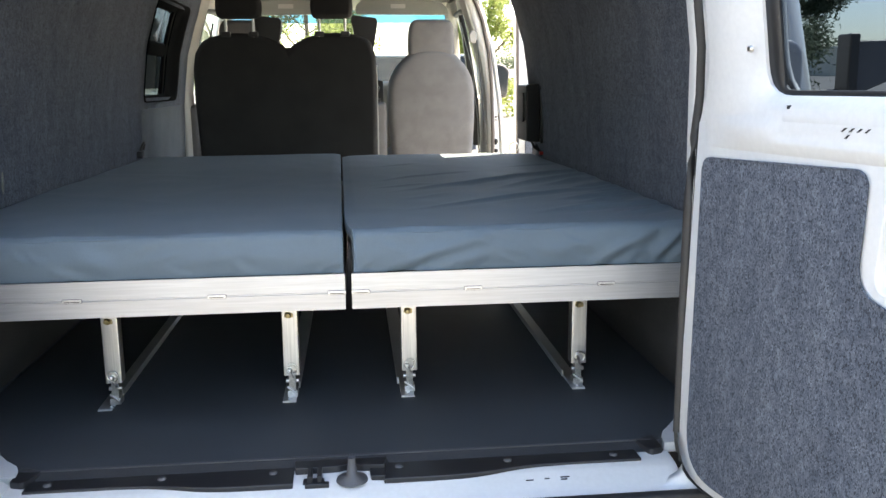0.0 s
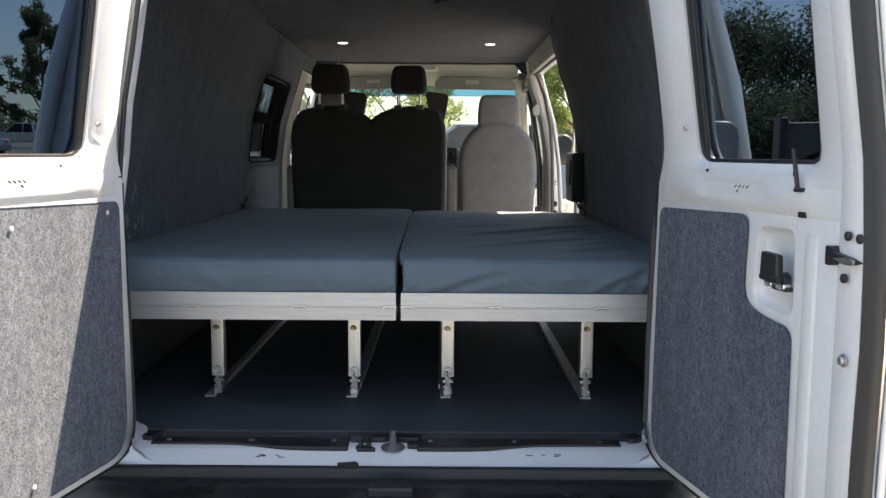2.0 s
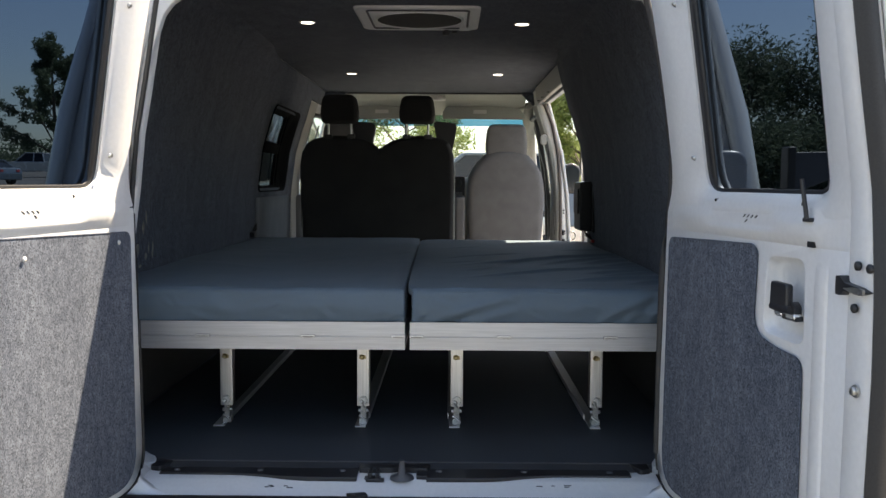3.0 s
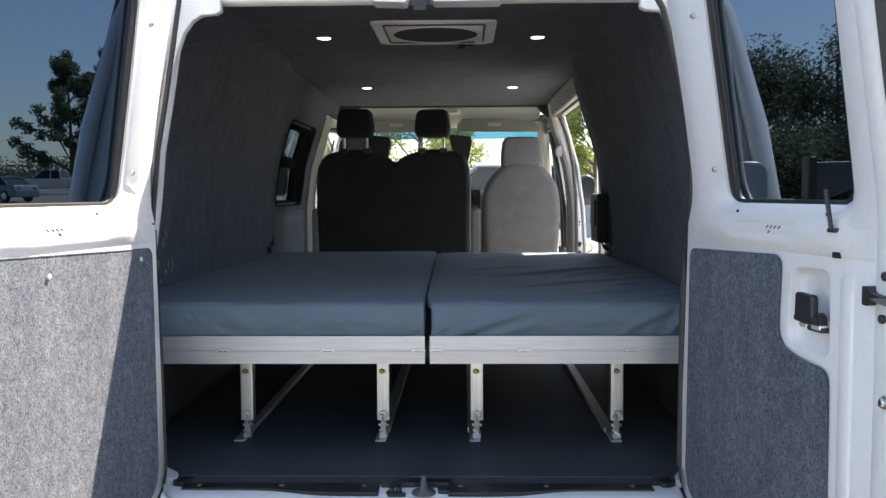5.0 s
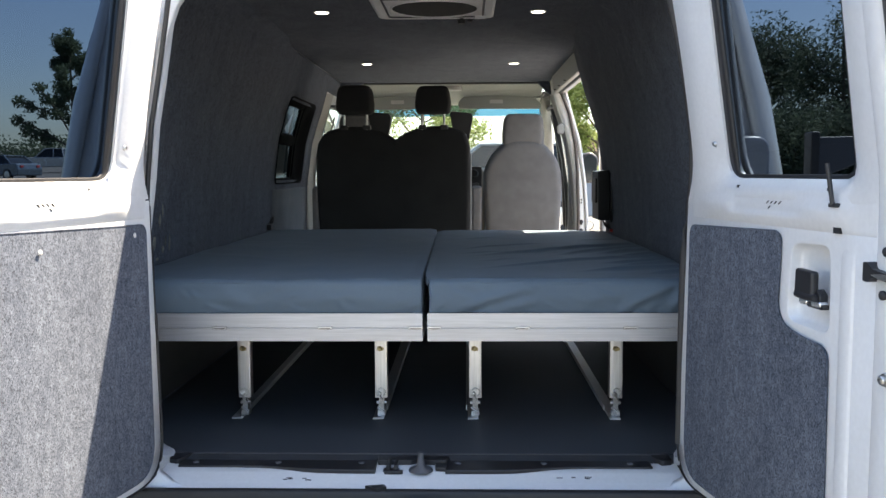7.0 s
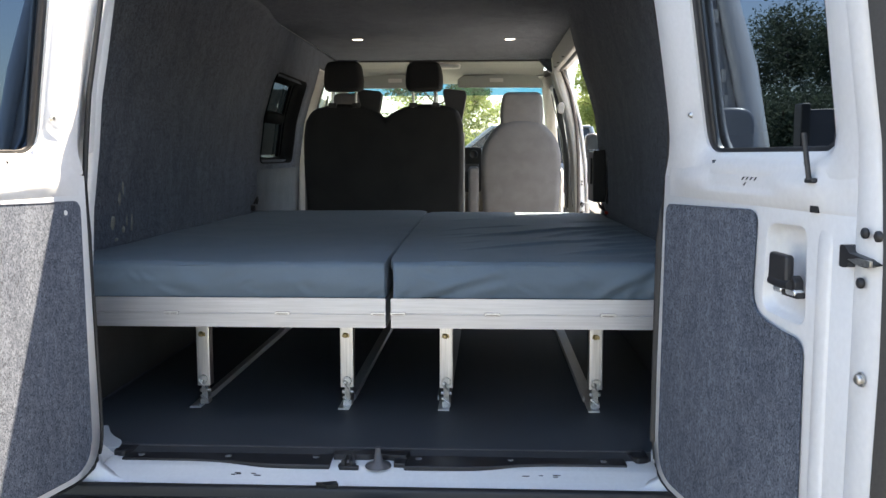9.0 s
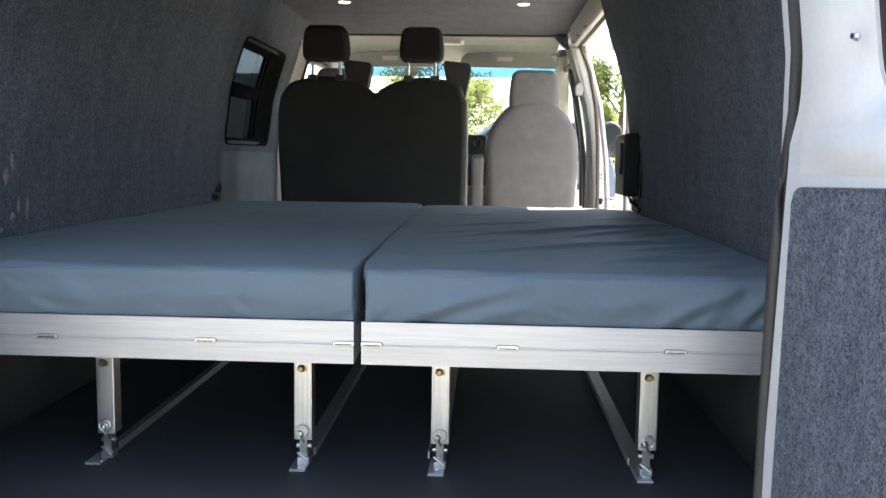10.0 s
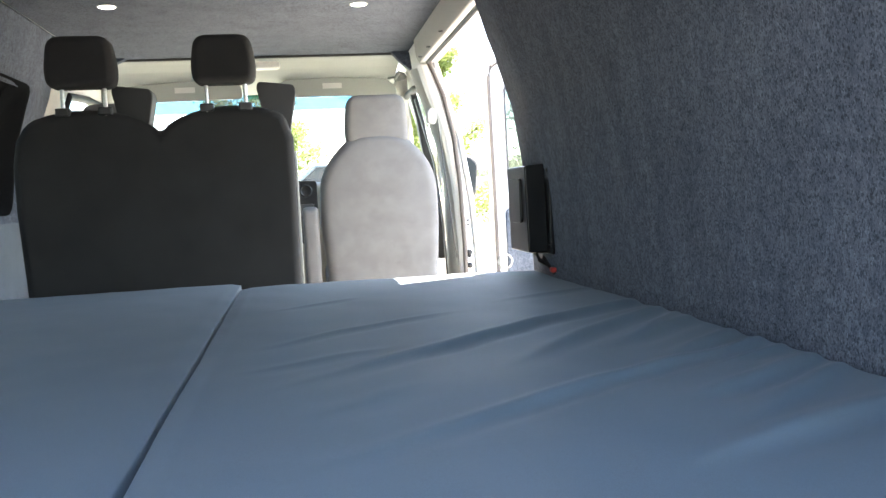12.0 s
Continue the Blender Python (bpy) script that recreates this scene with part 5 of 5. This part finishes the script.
# ---- ceiling fittings ----
fan = thing("roof_vent", "white roof vent fan with a dark round mesh", "roof vent", at=(0.01, 2.82, CEIL_Z))
FC = (0.012, 2.775)
o1 = rays(rect(-0.226, 0.246, 2.545, 3.01, 0.03), FC, 96)
circ = [(FC[0] + 0.165 * math.cos(2 * math.pi * k / 96), FC[1] + 0.165 * math.sin(2 * math.pi * k / 96)) for k in range(96)]
bm = bmesh.new()
lps = [(o1, 0.0), (o1, -0.012), ([(a[0] * 0.86 + b[0] * 0.14, a[1] * 0.86 + b[1] * 0.14) for a, b in zip(o1, circ)], -0.02),
       ([(a[0] * 0.8 + b[0] * 0.2, a[1] * 0.8 + b[1] * 0.2) for a, b in zip(o1, circ)], -0.012), ([(a[0] * 0.12 + b[0] * 0.88, a[1] * 0.12 + b[1] * 0.88) for a, b in zip(o1, circ)], -0.012),
       ([(a[0] * 0.08 + b[0] * 0.92, a[1] * 0.08 + b[1] * 0.92) for a, b in zip(o1, circ)], -0.028), (circ, -0.024), (circ, 0.0)]
rows = [[bm.verts.new((u, v, CEIL_Z + 0.6 * d)) for u, v in lp] for lp, d in lps]
for a, b in zip(rows, rows[1:]):
    for i in range(96):
        bm.faces.new((a[i], a[(i + 1) % 96], b[(i + 1) % 96], b[i]))
part("vent_frame", bm, VENTWHITE, fan)
part("inner_rim", tube([(u, v, CEIL_Z - 0.0085) for u, v in rect(-0.180, 0.202, 2.592, 2.962, 0.02)], 0.0045, 6, closed=True), GREYPLASTIC, fan, "grey inner rim of the vent frame")
part("mesh", lathe([(0.166, -0.004), (0.166, -0.012)], (*FC, CEIL_Z), "z", 48), SCREEN, fan)
part("vent_lid", box(-0.24, 0.25, 2.56, 3.0, CEIL_Z + 0.03, CEIL_Z + 0.05), PLASTIC, fan)
part("switch_panel", box(0.17, 0.215, 2.93, 2.975, CEIL_Z - 0.018, CEIL_Z - 0.01), VENTWHITE, fan, bevel=0.002)
part("crank_knob", lathe([(0.014, 0), (0.018, -0.012), (0.014, -0.03)], (0.115, 3.012, CEIL_Z), "z", 14), PLASTIC, fan)
part("crank_knob", lathe([(0.010, 0), (0.012, -0.012), (0.010, -0.022)], (0.15, 3.012, CEIL_Z), "z", 14), PLASTIC, fan)
for x, y in ((-0.447, 2.885), (0.424, 2.91), (-0.458, 4.555), (0.418, 4.58)):
    lp = thing("ceiling_lamp", "round recessed LED lamp, lit, in the carpeted ceiling", "lamp", "ceiling lamps", at=(x, y, CEIL_Z))
    part("bezel", lathe([(0.033, 0), (0.033, -0.002), (0.029, -0.0035), (0.026, -0.002)], (x, y, CEIL_Z), "z", 28), WHITEPLASTIC, lp)
    part("diffuser", lathe([(0.027, -0.001), (0.026, -0.003), (0.018, -0.004)], (x, y, CEIL_Z), "z", 28), LAMP, lp)

# ---- wall fittings ----
hb = thing("control_box", "black electrical control box on the carpeted wall, with cables", "control box", at=(0.88, 4.0, 1.27))
part("box_body", prism(rounded([(0.805, 1.265), (0.865, 1.262), (0.862, 1.52), (0.802, 1.515)], 0.008), 3.77, 3.985, along_y), BOXBLACK, hb, bevel=0.006)
part("back_plate", prism(rect(0.864, 0.876, 1.258, 1.522, 0.004), 3.745, 3.99, along_y), BOXBLACK, hb, bevel=0.003)
part("front_cover", prism(rect(3.81, 3.95, 1.35, 1.48, 0.015), 0.795, 0.804, along_x), BOXBLACK, hb, bevel=0.003)
for y, z in ((3.742, 1.50), (3.742, 1.285)):
    part("mount_screw", lathe([(0.006, 0), (0.006, -0.005), (0.004, -0.007)], (0.864, y, z), "x", 10), PLASTIC, hb)
for i in range(5):
    p = [Vector((0.835, 3.80 + 0.012 * i, 1.265)), Vector((0.84 + 0.004 * i, 3.79 + 0.01 * i, 1.238)), Vector((0.858, 3.76 + 0.012 * i, 1.225 + 0.006 * i)), Vector((0.868, 3.74, 1.205))]
    part("cable", tube(p, 0.004, 6), PLASTIC, hb)
part("red_plug", box(0.858, 0.874, 3.73, 3.75, 1.208, 1.222), RED, hb, bevel=0.003)
rg = thing("tie_ring", "small steel tie-down ring by the mattress corner", "ring", at=(0.83, 4.02, 1.20))
part("ring", tube([(0.80 + 0.022 * math.cos(a), 4.05, 1.222 + 0.022 * math.sin(a)) for a in steps_between(0, 2 * math.pi, 20)[:-1]], 0.003, 6, closed=True), STEEL, rg)
sb = thing("belt_anchor", "black belt anchor on the carpeted wall", "belt anchor", at=(-0.93, 4.0, 1.22))
part("anchor_cover", prism(rect(3.99, 4.04, 1.205, 1.235, 0.01), -0.955, -0.925, along_x), PLASTIC, sb, bevel=0.006)
part("webbing_loop", tube([(-0.93 + 0.012 * math.sin(a), 4.015 - 0.024 * math.cos(a), 1.24 + 0.034 * math.sin(a)) for a in steps_between(0.0, math.pi, 12)], 0.006, 8), PLASTIC, sb)
ws = thing("wall_strip", "pale grey plastic strip with a white tab on the carpeted wall", "strip", at=(0.87, 1.95, 1.36))
bm = prism([(1.922, 1.437), (1.966, 1.437), (1.957, 1.372), (1.930, 1.372)], 0.0, 0.004, lambda u, v, a: (MID + half(INNER, v) - a, u, v))
part("strip", bm, LENS, ws, bevel=0.001)
bm = prism([(1.938, 1.375), (1.960, 1.375), (1.960, 1.358), (1.938, 1.358)], 0.002, 0.007, lambda u, v, a: (MID + half(INNER, v) - a, u, v))
part("tab", bm, WHITEPLASTIC, ws, "white plastic tab", bevel=0.001)
part("edge_strip", tube([(MID + half(INNER, z) - 0.002, y, z) for y, z in ((1.925, 1.70), (1.935, 1.62), (1.947, 1.52), (1.955, 1.44))], 0.0045, 6), SEAL, wall_right, "black edging strip on the carpet")
# small irregular patches, paler than the carpet they lie on
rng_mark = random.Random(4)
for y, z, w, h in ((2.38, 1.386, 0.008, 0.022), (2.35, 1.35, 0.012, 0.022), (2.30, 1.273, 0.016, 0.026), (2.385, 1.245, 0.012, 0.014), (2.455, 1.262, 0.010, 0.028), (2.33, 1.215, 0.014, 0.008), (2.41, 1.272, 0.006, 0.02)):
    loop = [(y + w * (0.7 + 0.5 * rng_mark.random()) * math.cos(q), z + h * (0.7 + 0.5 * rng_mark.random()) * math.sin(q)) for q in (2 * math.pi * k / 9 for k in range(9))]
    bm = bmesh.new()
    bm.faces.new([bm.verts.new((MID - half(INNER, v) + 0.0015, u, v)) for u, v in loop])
    part("pale_mark", bm, PALEMARK, wall_left, "small pale patch on the carpet", thick=0.001)


# ---- outside: trees, parked vehicles, a low building ----
def leafy(name, dark, mid, light, leak):
    m, nt, b = nodes_of(name)
    info = nt.nodes.new("ShaderNodeNewGeometry")
    r = ramp(nt, info.outputs["Random Per Island"], [(0.0, dark), (0.6, mid), (1.0, light)])
    nt.links.new(r.outputs["Color"], b.inputs["Base Color"])
    b.inputs["Roughness"].default_value = 0.7
    b.inputs["Specular IOR Level"].default_value = 0.15
    tl, mx = nt.nodes.new("ShaderNodeBsdfTranslucent"), nt.nodes.new("ShaderNodeMixShader")
    nt.links.new(r.outputs["Color"], tl.inputs["Color"])
    mx.inputs["Fac"].default_value = leak
    out = next(n for n in nt.nodes if n.type == "OUTPUT_MATERIAL")
    nt.links.new(b.outputs["BSDF"], mx.inputs[1])
    nt.links.new(tl.outputs["BSDF"], mx.inputs[2])
    nt.links.new(mx.outputs["Shader"], out.inputs["Surface"])
    return m


DARKLEAF = leafy("dark_leaf", (0.065, 0.095, 0.06), (0.105, 0.145, 0.09), (0.15, 0.19, 0.12), 0.5)
# brighter leaf colour for trees ahead and hedge: strong sunlight put into it
SUNLITLEAF = leafy("sunlit_leaf", (0.14, 0.19, 0.05), (0.24, 0.30, 0.09), (0.36, 0.41, 0.15), 0.6)
BARK = surface("bark", (0.12, 0.095, 0.07), 0.95, fine=40, coarse=6, vary=0.35, relief=0.8, dist=0.02, stretch=(1, 1, 0.3))


def tree(x, y, height, spread, base, leaves, leaf, seed, label, foliage, clump=0.14, limbs=15):
    rng = random.Random(seed)
    z0 = slope(y)
    tr = thing("tree", label, "tree", "trees round the lot", at=(x, y, z0))
    bm = bmesh.new()
    tips = []
    segs = [(Vector((x, y, z0 - 0.1)), Vector((x + rng.uniform(-0.3, 0.3), y, z0 + height * 0.85)), 0.018 * height)]
    a, b, r = segs[0]
    ring_prev = None
    for k in range(7):
        p, rr = a.lerp(b, k / 6), r * (1 - 0.12 * k)
        rg_ = [bm.verts.new(p + Vector((rr * math.cos(q), rr * math.sin(q), 0))) for q in (2 * math.pi * i / 8 for i in range(8))]
        if ring_prev:
            for i in range(8):
                bm.faces.new((ring_prev[i], ring_prev[(i + 1) % 8], rg_[(i + 1) % 8], rg_[i]))
        ring_prev = rg_
    for k in range(limbs):
        t = rng.uniform(base, 0.98)
        p = a.lerp(b, t)
        ang = rng.uniform(0, 2 * math.pi)
        ln = spread * (1.15 - t) * rng.uniform(0.7, 1.3) + 0.3
        e = p + Vector((math.cos(ang) * ln, math.sin(ang) * ln, ln * rng.uniform(0.3, 0.9)))
        tube([p, p.lerp(e, 0.5) + Vector((0, 0, 0.08 * ln)), e], 0.006 * height * (1.1 - t) + 0.006, 5, bm)
        tips += [p.lerp(e, 0.55), e, p.lerp(e, 0.8)]
    tips += [b, b + Vector((0, 0, 0.08 * height))]
    part("trunk", bm, BARK, tr)
    verts, faces = [], []
    for i in range(leaves):
        c = rng.choice(tips)
        g = Vector([max(-1.7, min(1.7, rng.gauss(0, 1))) for _ in range(3)]) * spread * clump
        p = c + g
        s = rng.uniform(0.5, 1.0) * leaf
        u = Vector((rng.gauss(0, 1), rng.gauss(0, 1), rng.gauss(0, 1))).normalized()
        w = u.orthogonal().normalized() * s
        u = u * s * 1.5
        n = len(verts)
        verts += [p - u, p - w * 0.6, p + u, p + w * 0.6]
        faces.append((n, n + 1, n + 2, n + 3))
    me = bpy.data.meshes.new("crown")
    me.from_pydata([tuple(v) for v in verts], [], faces)
    me.materials.append(foliage)
    cr = new("crown", me)
    cr.parent = tr
    cr.matrix_parent_inverse = Matrix.Translation(-tr.location)
    return tr


def at_angle(deg, dist):
    return (0.12 + dist * math.sin(radians(deg)), -0.67 + dist * math.cos(radians(deg)))


TREES = [(18.9, 27, 5.5, 2.3, 0.06, 15000, 0.06), (23.2, 25, 5.4, 2.0, 0.06, 13000, 0.06), (26.6, 27, 5.2, 1.8, 0.08, 16000, 0.06),
         (-24.5, 98, 14.6, 4.6, 0.10, 17000, 0.15), (-22.6, 100, 15.4, 3.8, 0.12, 13000, 0.15), (-2.7, 26, 5.8, 1.75, 0.10, 12000, 0.055), (8.6, 46, 9.0, 2.2, 0.12, 15000, 0.09), (-1.3, 25, 3.4, 1.2, 0.05, 9000, 0.055), (18.3, 23.5, 2.6, 2.2, 0.04, 9000, 0.06), (21.6, 23, 2.3, 2.3, 0.04, 9000, 0.06), (24.6, 24, 2.2, 2.0, 0.04, 8000, 0.06)]
for i, (ang, dist, hgt, spr, base, lv, lf) in enumerate(TREES):
    x, y = at_angle(ang, dist)
    tree(x, y, hgt, spr, base, lv, lf, 40 + i, "leafy green tree at the edge of the parking lot" if dist < 50 else "tall dark tree far beyond the parked cars", SUNLITLEAF if abs(ang) < 12 else DARKLEAF, 0.14 if dist < 50 else 0.07, 15 if dist < 50 else 30)


def far_trees():
    rng = random.Random(9)
    verts, faces = [], []
    for k in range(90):
        ang = -50 + 100 * k / 90 + rng.uniform(-0.4, 0.4)
        x, y = at_angle(ang, 150 + rng.uniform(-8, 8))
        h = rng.uniform(3.0, 6.5) * (0.35 if -5 < ang < 8 else 1)
        for i in range(650):
            p = Vector((x + rng.gauss(0, 1.6), y + rng.gauss(0, 1.4), slope(y) + min(0.85, abs(rng.gauss(0, 0.5))) * h * 0.9))
            u = Vector((rng.gauss(0, 1), rng.gauss(0, 1), rng.gauss(0, 1))).normalized()
            w = u.orthogonal().normalized() * 0.14
            u = u * 0.22
            n = len(verts)
            verts += [tuple(p - u), tuple(p - w), tuple(p + u), tuple(p + w)]
            faces.append((n, n + 1, n + 2, n + 3))
    me = bpy.data.meshes.new("far_woods")
    me.from_pydata(verts, [], faces)
    me.materials.append(DARKLEAF)
    tagged(new("far_woods", me), "distant row of dark green trees beyond the lot", "trees", "", "stuff")


far_trees()


def hedge(x0, x1, y, height):
    """A clipped row of shrubs with an uneven top."""
    rng = random.Random(17)
    verts, faces = [], []
    for i in range(16000):
        x = rng.uniform(x0, x1)
        top = height * (0.85 + 0.22 * noise.noise((x * 0.7, 0, 4)) + 0.10 * noise.noise((x * 2.6, 0, 9)))
        p = Vector((x, y + rng.gauss(0, 0.35), slope(y) + top * rng.random() ** 0.7))
        u = Vector((rng.gauss(0, 1), rng.gauss(0, 1), rng.gauss(0, 1))).normalized()
        w = u.orthogonal().normalized() * 0.035
        u = u * 0.06
        n = len(verts)
        verts += [tuple(p - u), tuple(p - w), tuple(p + u), tuple(p + w)]
        faces.append((n, n + 1, n + 2, n + 3))
    me = bpy.data.meshes.new("hedge")
    me.from_pydata(verts, [], faces)
    me.materials.append(SUNLITLEAF)
    tagged(new("hedge", me), "low sunlit green hedge at the end of the lot", "hedge", "", "stuff")


hedge(-9.0, 7.0, 28.0, 1.5)


def car_paint(name, colour):
    return surface(name, colour, 0.25, metal=0.3, fine=300, coarse=3, vary=0.06, relief=0.0, coat=0.8)


SILVER = car_paint("silver_paint", (0.45, 0.46, 0.47))
WHITECAR = car_paint("white_car_paint", (0.75, 0.76, 0.76))
PALEBLUE = surface("pale_blue_paint", (0.16, 0.20, 0.24), 0.35, fine=300, coarse=3, vary=0.06, relief=0.0, coat=0.2)
NAVY = car_paint("blue_grey_paint", (0.10, 0.14, 0.18))
DARKGLASS = surface("dark_car_glass", (0.02, 0.025, 0.03), 0.12, vary=0.1, relief=0.0, spec=0.2)


def vehicle(name, x, y, heading, paint, body_prof, roof_prof, width, label, panes=()):
    """A parked vehicle from a lower body profile and a cabin profile, (along, up)."""
    vh = thing(name, label, "car", "parked vehicles", at=(x, y, slope(y)))
    vh.rotation_euler = (0, 0, radians(heading))
    base = Matrix.Translation((x, y, slope(y))) @ Matrix.Rotation(radians(heading), 4, "Z")

    def sub(nm, bm, mat, bevel=0.0):
        ob = part(nm, bm, mat, None, bevel=bevel)
        ob.parent = vh
        return ob

    w = width / 2
    sub("body", prism(rounded(body_prof, 0.09), -w, w, along_x), paint, 0.06)
    L0, L1 = min(u for u, v in body_prof), max(u for u, v in body_prof)
    for s in (-1, 1):
        for out in panes:
            sub("side_pane", prism(rounded(out, 0.05), s * w, s * (w + 0.012), along_x), DARKGLASS)
    if panes:
        sub("rear_pane", prism(rect(-w * 0.8, w * 0.8, 1.5, 2.25, 0.08), L0 - 0.02, L0 + 0.04, along_y), DARKGLASS)
    bm = bmesh.new()
    lo = [bm.verts.new((-w * 0.94, u, v)) for u, v in roof_prof], [bm.verts.new((w * 0.94, u, v)) for u, v in roof_prof]
    top = max(v for u, v in roof_prof)
    for row, s in ((lo[0], 1), (lo[1], -1)):
        for q in row:
            if q.co.z > top - 0.12:
                q.co.x += s * 0.16
    n = len(roof_prof)
    bm.faces.new(lo[0])
    bm.faces.new(lo[1][::-1])
    for i in range(n):
        bm.faces.new((lo[0][i], lo[1][i], lo[1][(i + 1) % n], lo[0][(i + 1) % n]))
    sub("cabin", bm, DARKGLASS, 0.03)
    u0, u1 = min(u for u, v in roof_prof if v > top - 0.12), max(u for u, v in roof_prof if v > top - 0.12)
    sub("roof", box(-w * 0.80, w * 0.80, u0 + 0.02, u1 - 0.02, top - 0.03, top + 0.03), paint, 0.03)
    zb = min(v for u, v in roof_prof)
    for s in (-1, 1):
        for uu in (u0 + 0.02, (u0 + u1) / 2, u1 - 0.02):
            end = roof_prof[0][0] if uu == u0 + 0.02 else roof_prof[-1][0] if uu == u1 - 0.02 else uu
            sub("pillar", tube([(s * w * 0.945, end, zb), (s * w * 0.79, uu, top - 0.01)], 0.045, 6), paint)
    for s in (-1, 1):
        for uu in (L0 + 0.85, L1 - 0.9):
            wh = sub("wheel", lathe([(0.2, -0.1), (0.33, -0.1), (0.34, -0.05), (0.34, 0.05), (0.33, 0.1), (0.2, 0.1)], (s * (w - 0.08), uu, 0.34), "x", 24), SEAL)
            rm = sub("rim", lathe([(0.21, -0.1), (0.08, -0.11), (0.08, 0.11), (0.21, 0.1)], (s * (w - 0.075), uu, 0.34), "x", 18), STEEL)
            rm.parent = wh
        sub("tail_light", box(s * (w - 0.32) - 0.1, s * (w - 0.32) + 0.1, L0 - 0.012, L0 + 0.05, 0.75, 0.88), RED, 0.01)
        sub("headlight", box(s * (w - 0.28) - 0.13, s * (w - 0.28) + 0.13, L1 - 0.05, L1 + 0.012, 0.68, 0.82), WHITEPLASTIC, 0.01)
    return vh


SEDAN_B = [(-2.3, 0.28), (2.3, 0.28), (2.32, 0.62), (2.2, 0.80), (1.0, 0.95), (-1.4, 1.0), (-2.2, 1.0), (-2.32, 0.7)]
SEDAN_R = [(-1.75, 0.98), (-1.1, 1.42), (0.1, 1.45), (1.05, 0.95)]
PICK_B = [(-2.9, 0.45), (2.8, 0.45), (2.85, 0.9), (2.7, 1.12), (1.2, 1.2), (-2.9, 1.2)]
PICK_R = [(-0.9, 1.18), (-0.75, 1.80), (0.55, 1.85), (1.25, 1.18)]
SUV_B = [(-2.3, 0.32), (2.3, 0.32), (2.35, 0.8), (2.2, 1.0), (1.1, 1.12), (-2.25, 1.12), (-2.35, 0.7)]
SUV_R = [(-2.2, 1.1), (-1.95, 1.86), (0.2, 1.90), (1.15, 1.1)]
VAN_B = [(-2.7, 0.38), (2.6, 0.38), (2.65, 0.9), (2.5, 1.3), (1.5, 1.7), (-1.2, 2.5), (-2.6, 2.58), (-2.72, 0.7)]
VAN_R = [(-2.5, 2.52), (-2.4, 2.64), (-1.5, 2.62), (-1.3, 2.48)]
VAN_P = [[(-2.4, 1.6), (-1.4, 1.6), (-1.4, 2.2), (-2.4, 2.2)], [(-1.25, 1.6), (1.0, 1.6), (0.9, 1.72), (-0.85, 2.22), (-1.25, 2.22)], [(-1.1, 2.39), (1.4, 1.65), (1.4, 1.69), (-1.1, 2.43)]]
x, y = at_angle(-28.6, 58)
vehicle("sedan", x, y, 70, NAVY, SEDAN_B, SEDAN_R, 1.8, "dark blue-grey sedan parked in the lot")
x, y = at_angle(-25.6, 74)
vehicle("pickup_truck", x, y, 95, SILVER, PICK_B, PICK_R, 1.95, "silver pickup truck parked in the lot")
x, y = at_angle(-23.0, 84)
vehicle("pickup_truck", x, y, 80, WHITECAR, PICK_B, PICK_R, 1.95, "white pickup truck parked further off")
x, y = at_angle(-30.5, 76)
vehicle("suv", x, y, 85, NAVY, SUV_B, SUV_R, 1.85, "dark SUV parked in the lot")
vehicle("suv", 0.6, 19.0, 90, PALEBLUE, SUV_B, SUV_R, 1.85, "pale blue-grey SUV parked across the row ahead")
vehicle("parked_van", -2.72, 12.3, 0, WHITECAR, VAN_B, VAN_R, 1.85, "white van with dark side glass parked ahead", VAN_P)
mr = thing("side_mirror", "black door mirror of the van, dark reflection put into its glass colour", "mirror", at=(1.14, 6.25, 1.5))
part("mirror_shell", prism(rounded([(1.04, 1.42), (1.16, 1.42), (1.18, 1.62), (1.12, 1.67), (1.05, 1.65)], 0.03), 6.25, 6.36, along_y), PLASTIC, mr, bevel=0.02)
# dark glass colour stands in for what the mirror reflects
part("mirror_glass", prism(rounded([(1.06, 1.44), (1.15, 1.44), (1.165, 1.61), (1.115, 1.65), (1.065, 1.63)], 0.025), 6.243, 6.2495, along_y), DARKGLASS, mr)
part("mirror_arm", box(0.93, 1.06, 6.28, 6.33, 1.44, 1.48), PLASTIC, mr, bevel=0.01)

# ---- a pale storage container far across the lot ----
x, y = at_angle(30.3, 88)
ct = thing("storage_container", "pale storage container far across the lot", "container", at=(x, y, slope(y)))
CONTAINER = surface("pale_container_paint", (0.72, 0.66, 0.52), 0.6, fine=20, coarse=1, vary=0.1)
part("body", box(x - 1.5, x + 1.5, y, y + 6.0, slope(y), slope(y) + 2.5), CONTAINER, ct, bevel=0.03)
part("roof", box(x - 1.55, x + 1.55, y - 0.05, y + 6.05, slope(y) + 2.5, slope(y) + 2.6), WHITEPLASTIC, ct)
part("door_bar", box(x - 1.3, x + 1.3, y - 0.04, y, slope(y) + 0.95, slope(y) + 1.05), SEAL, ct)
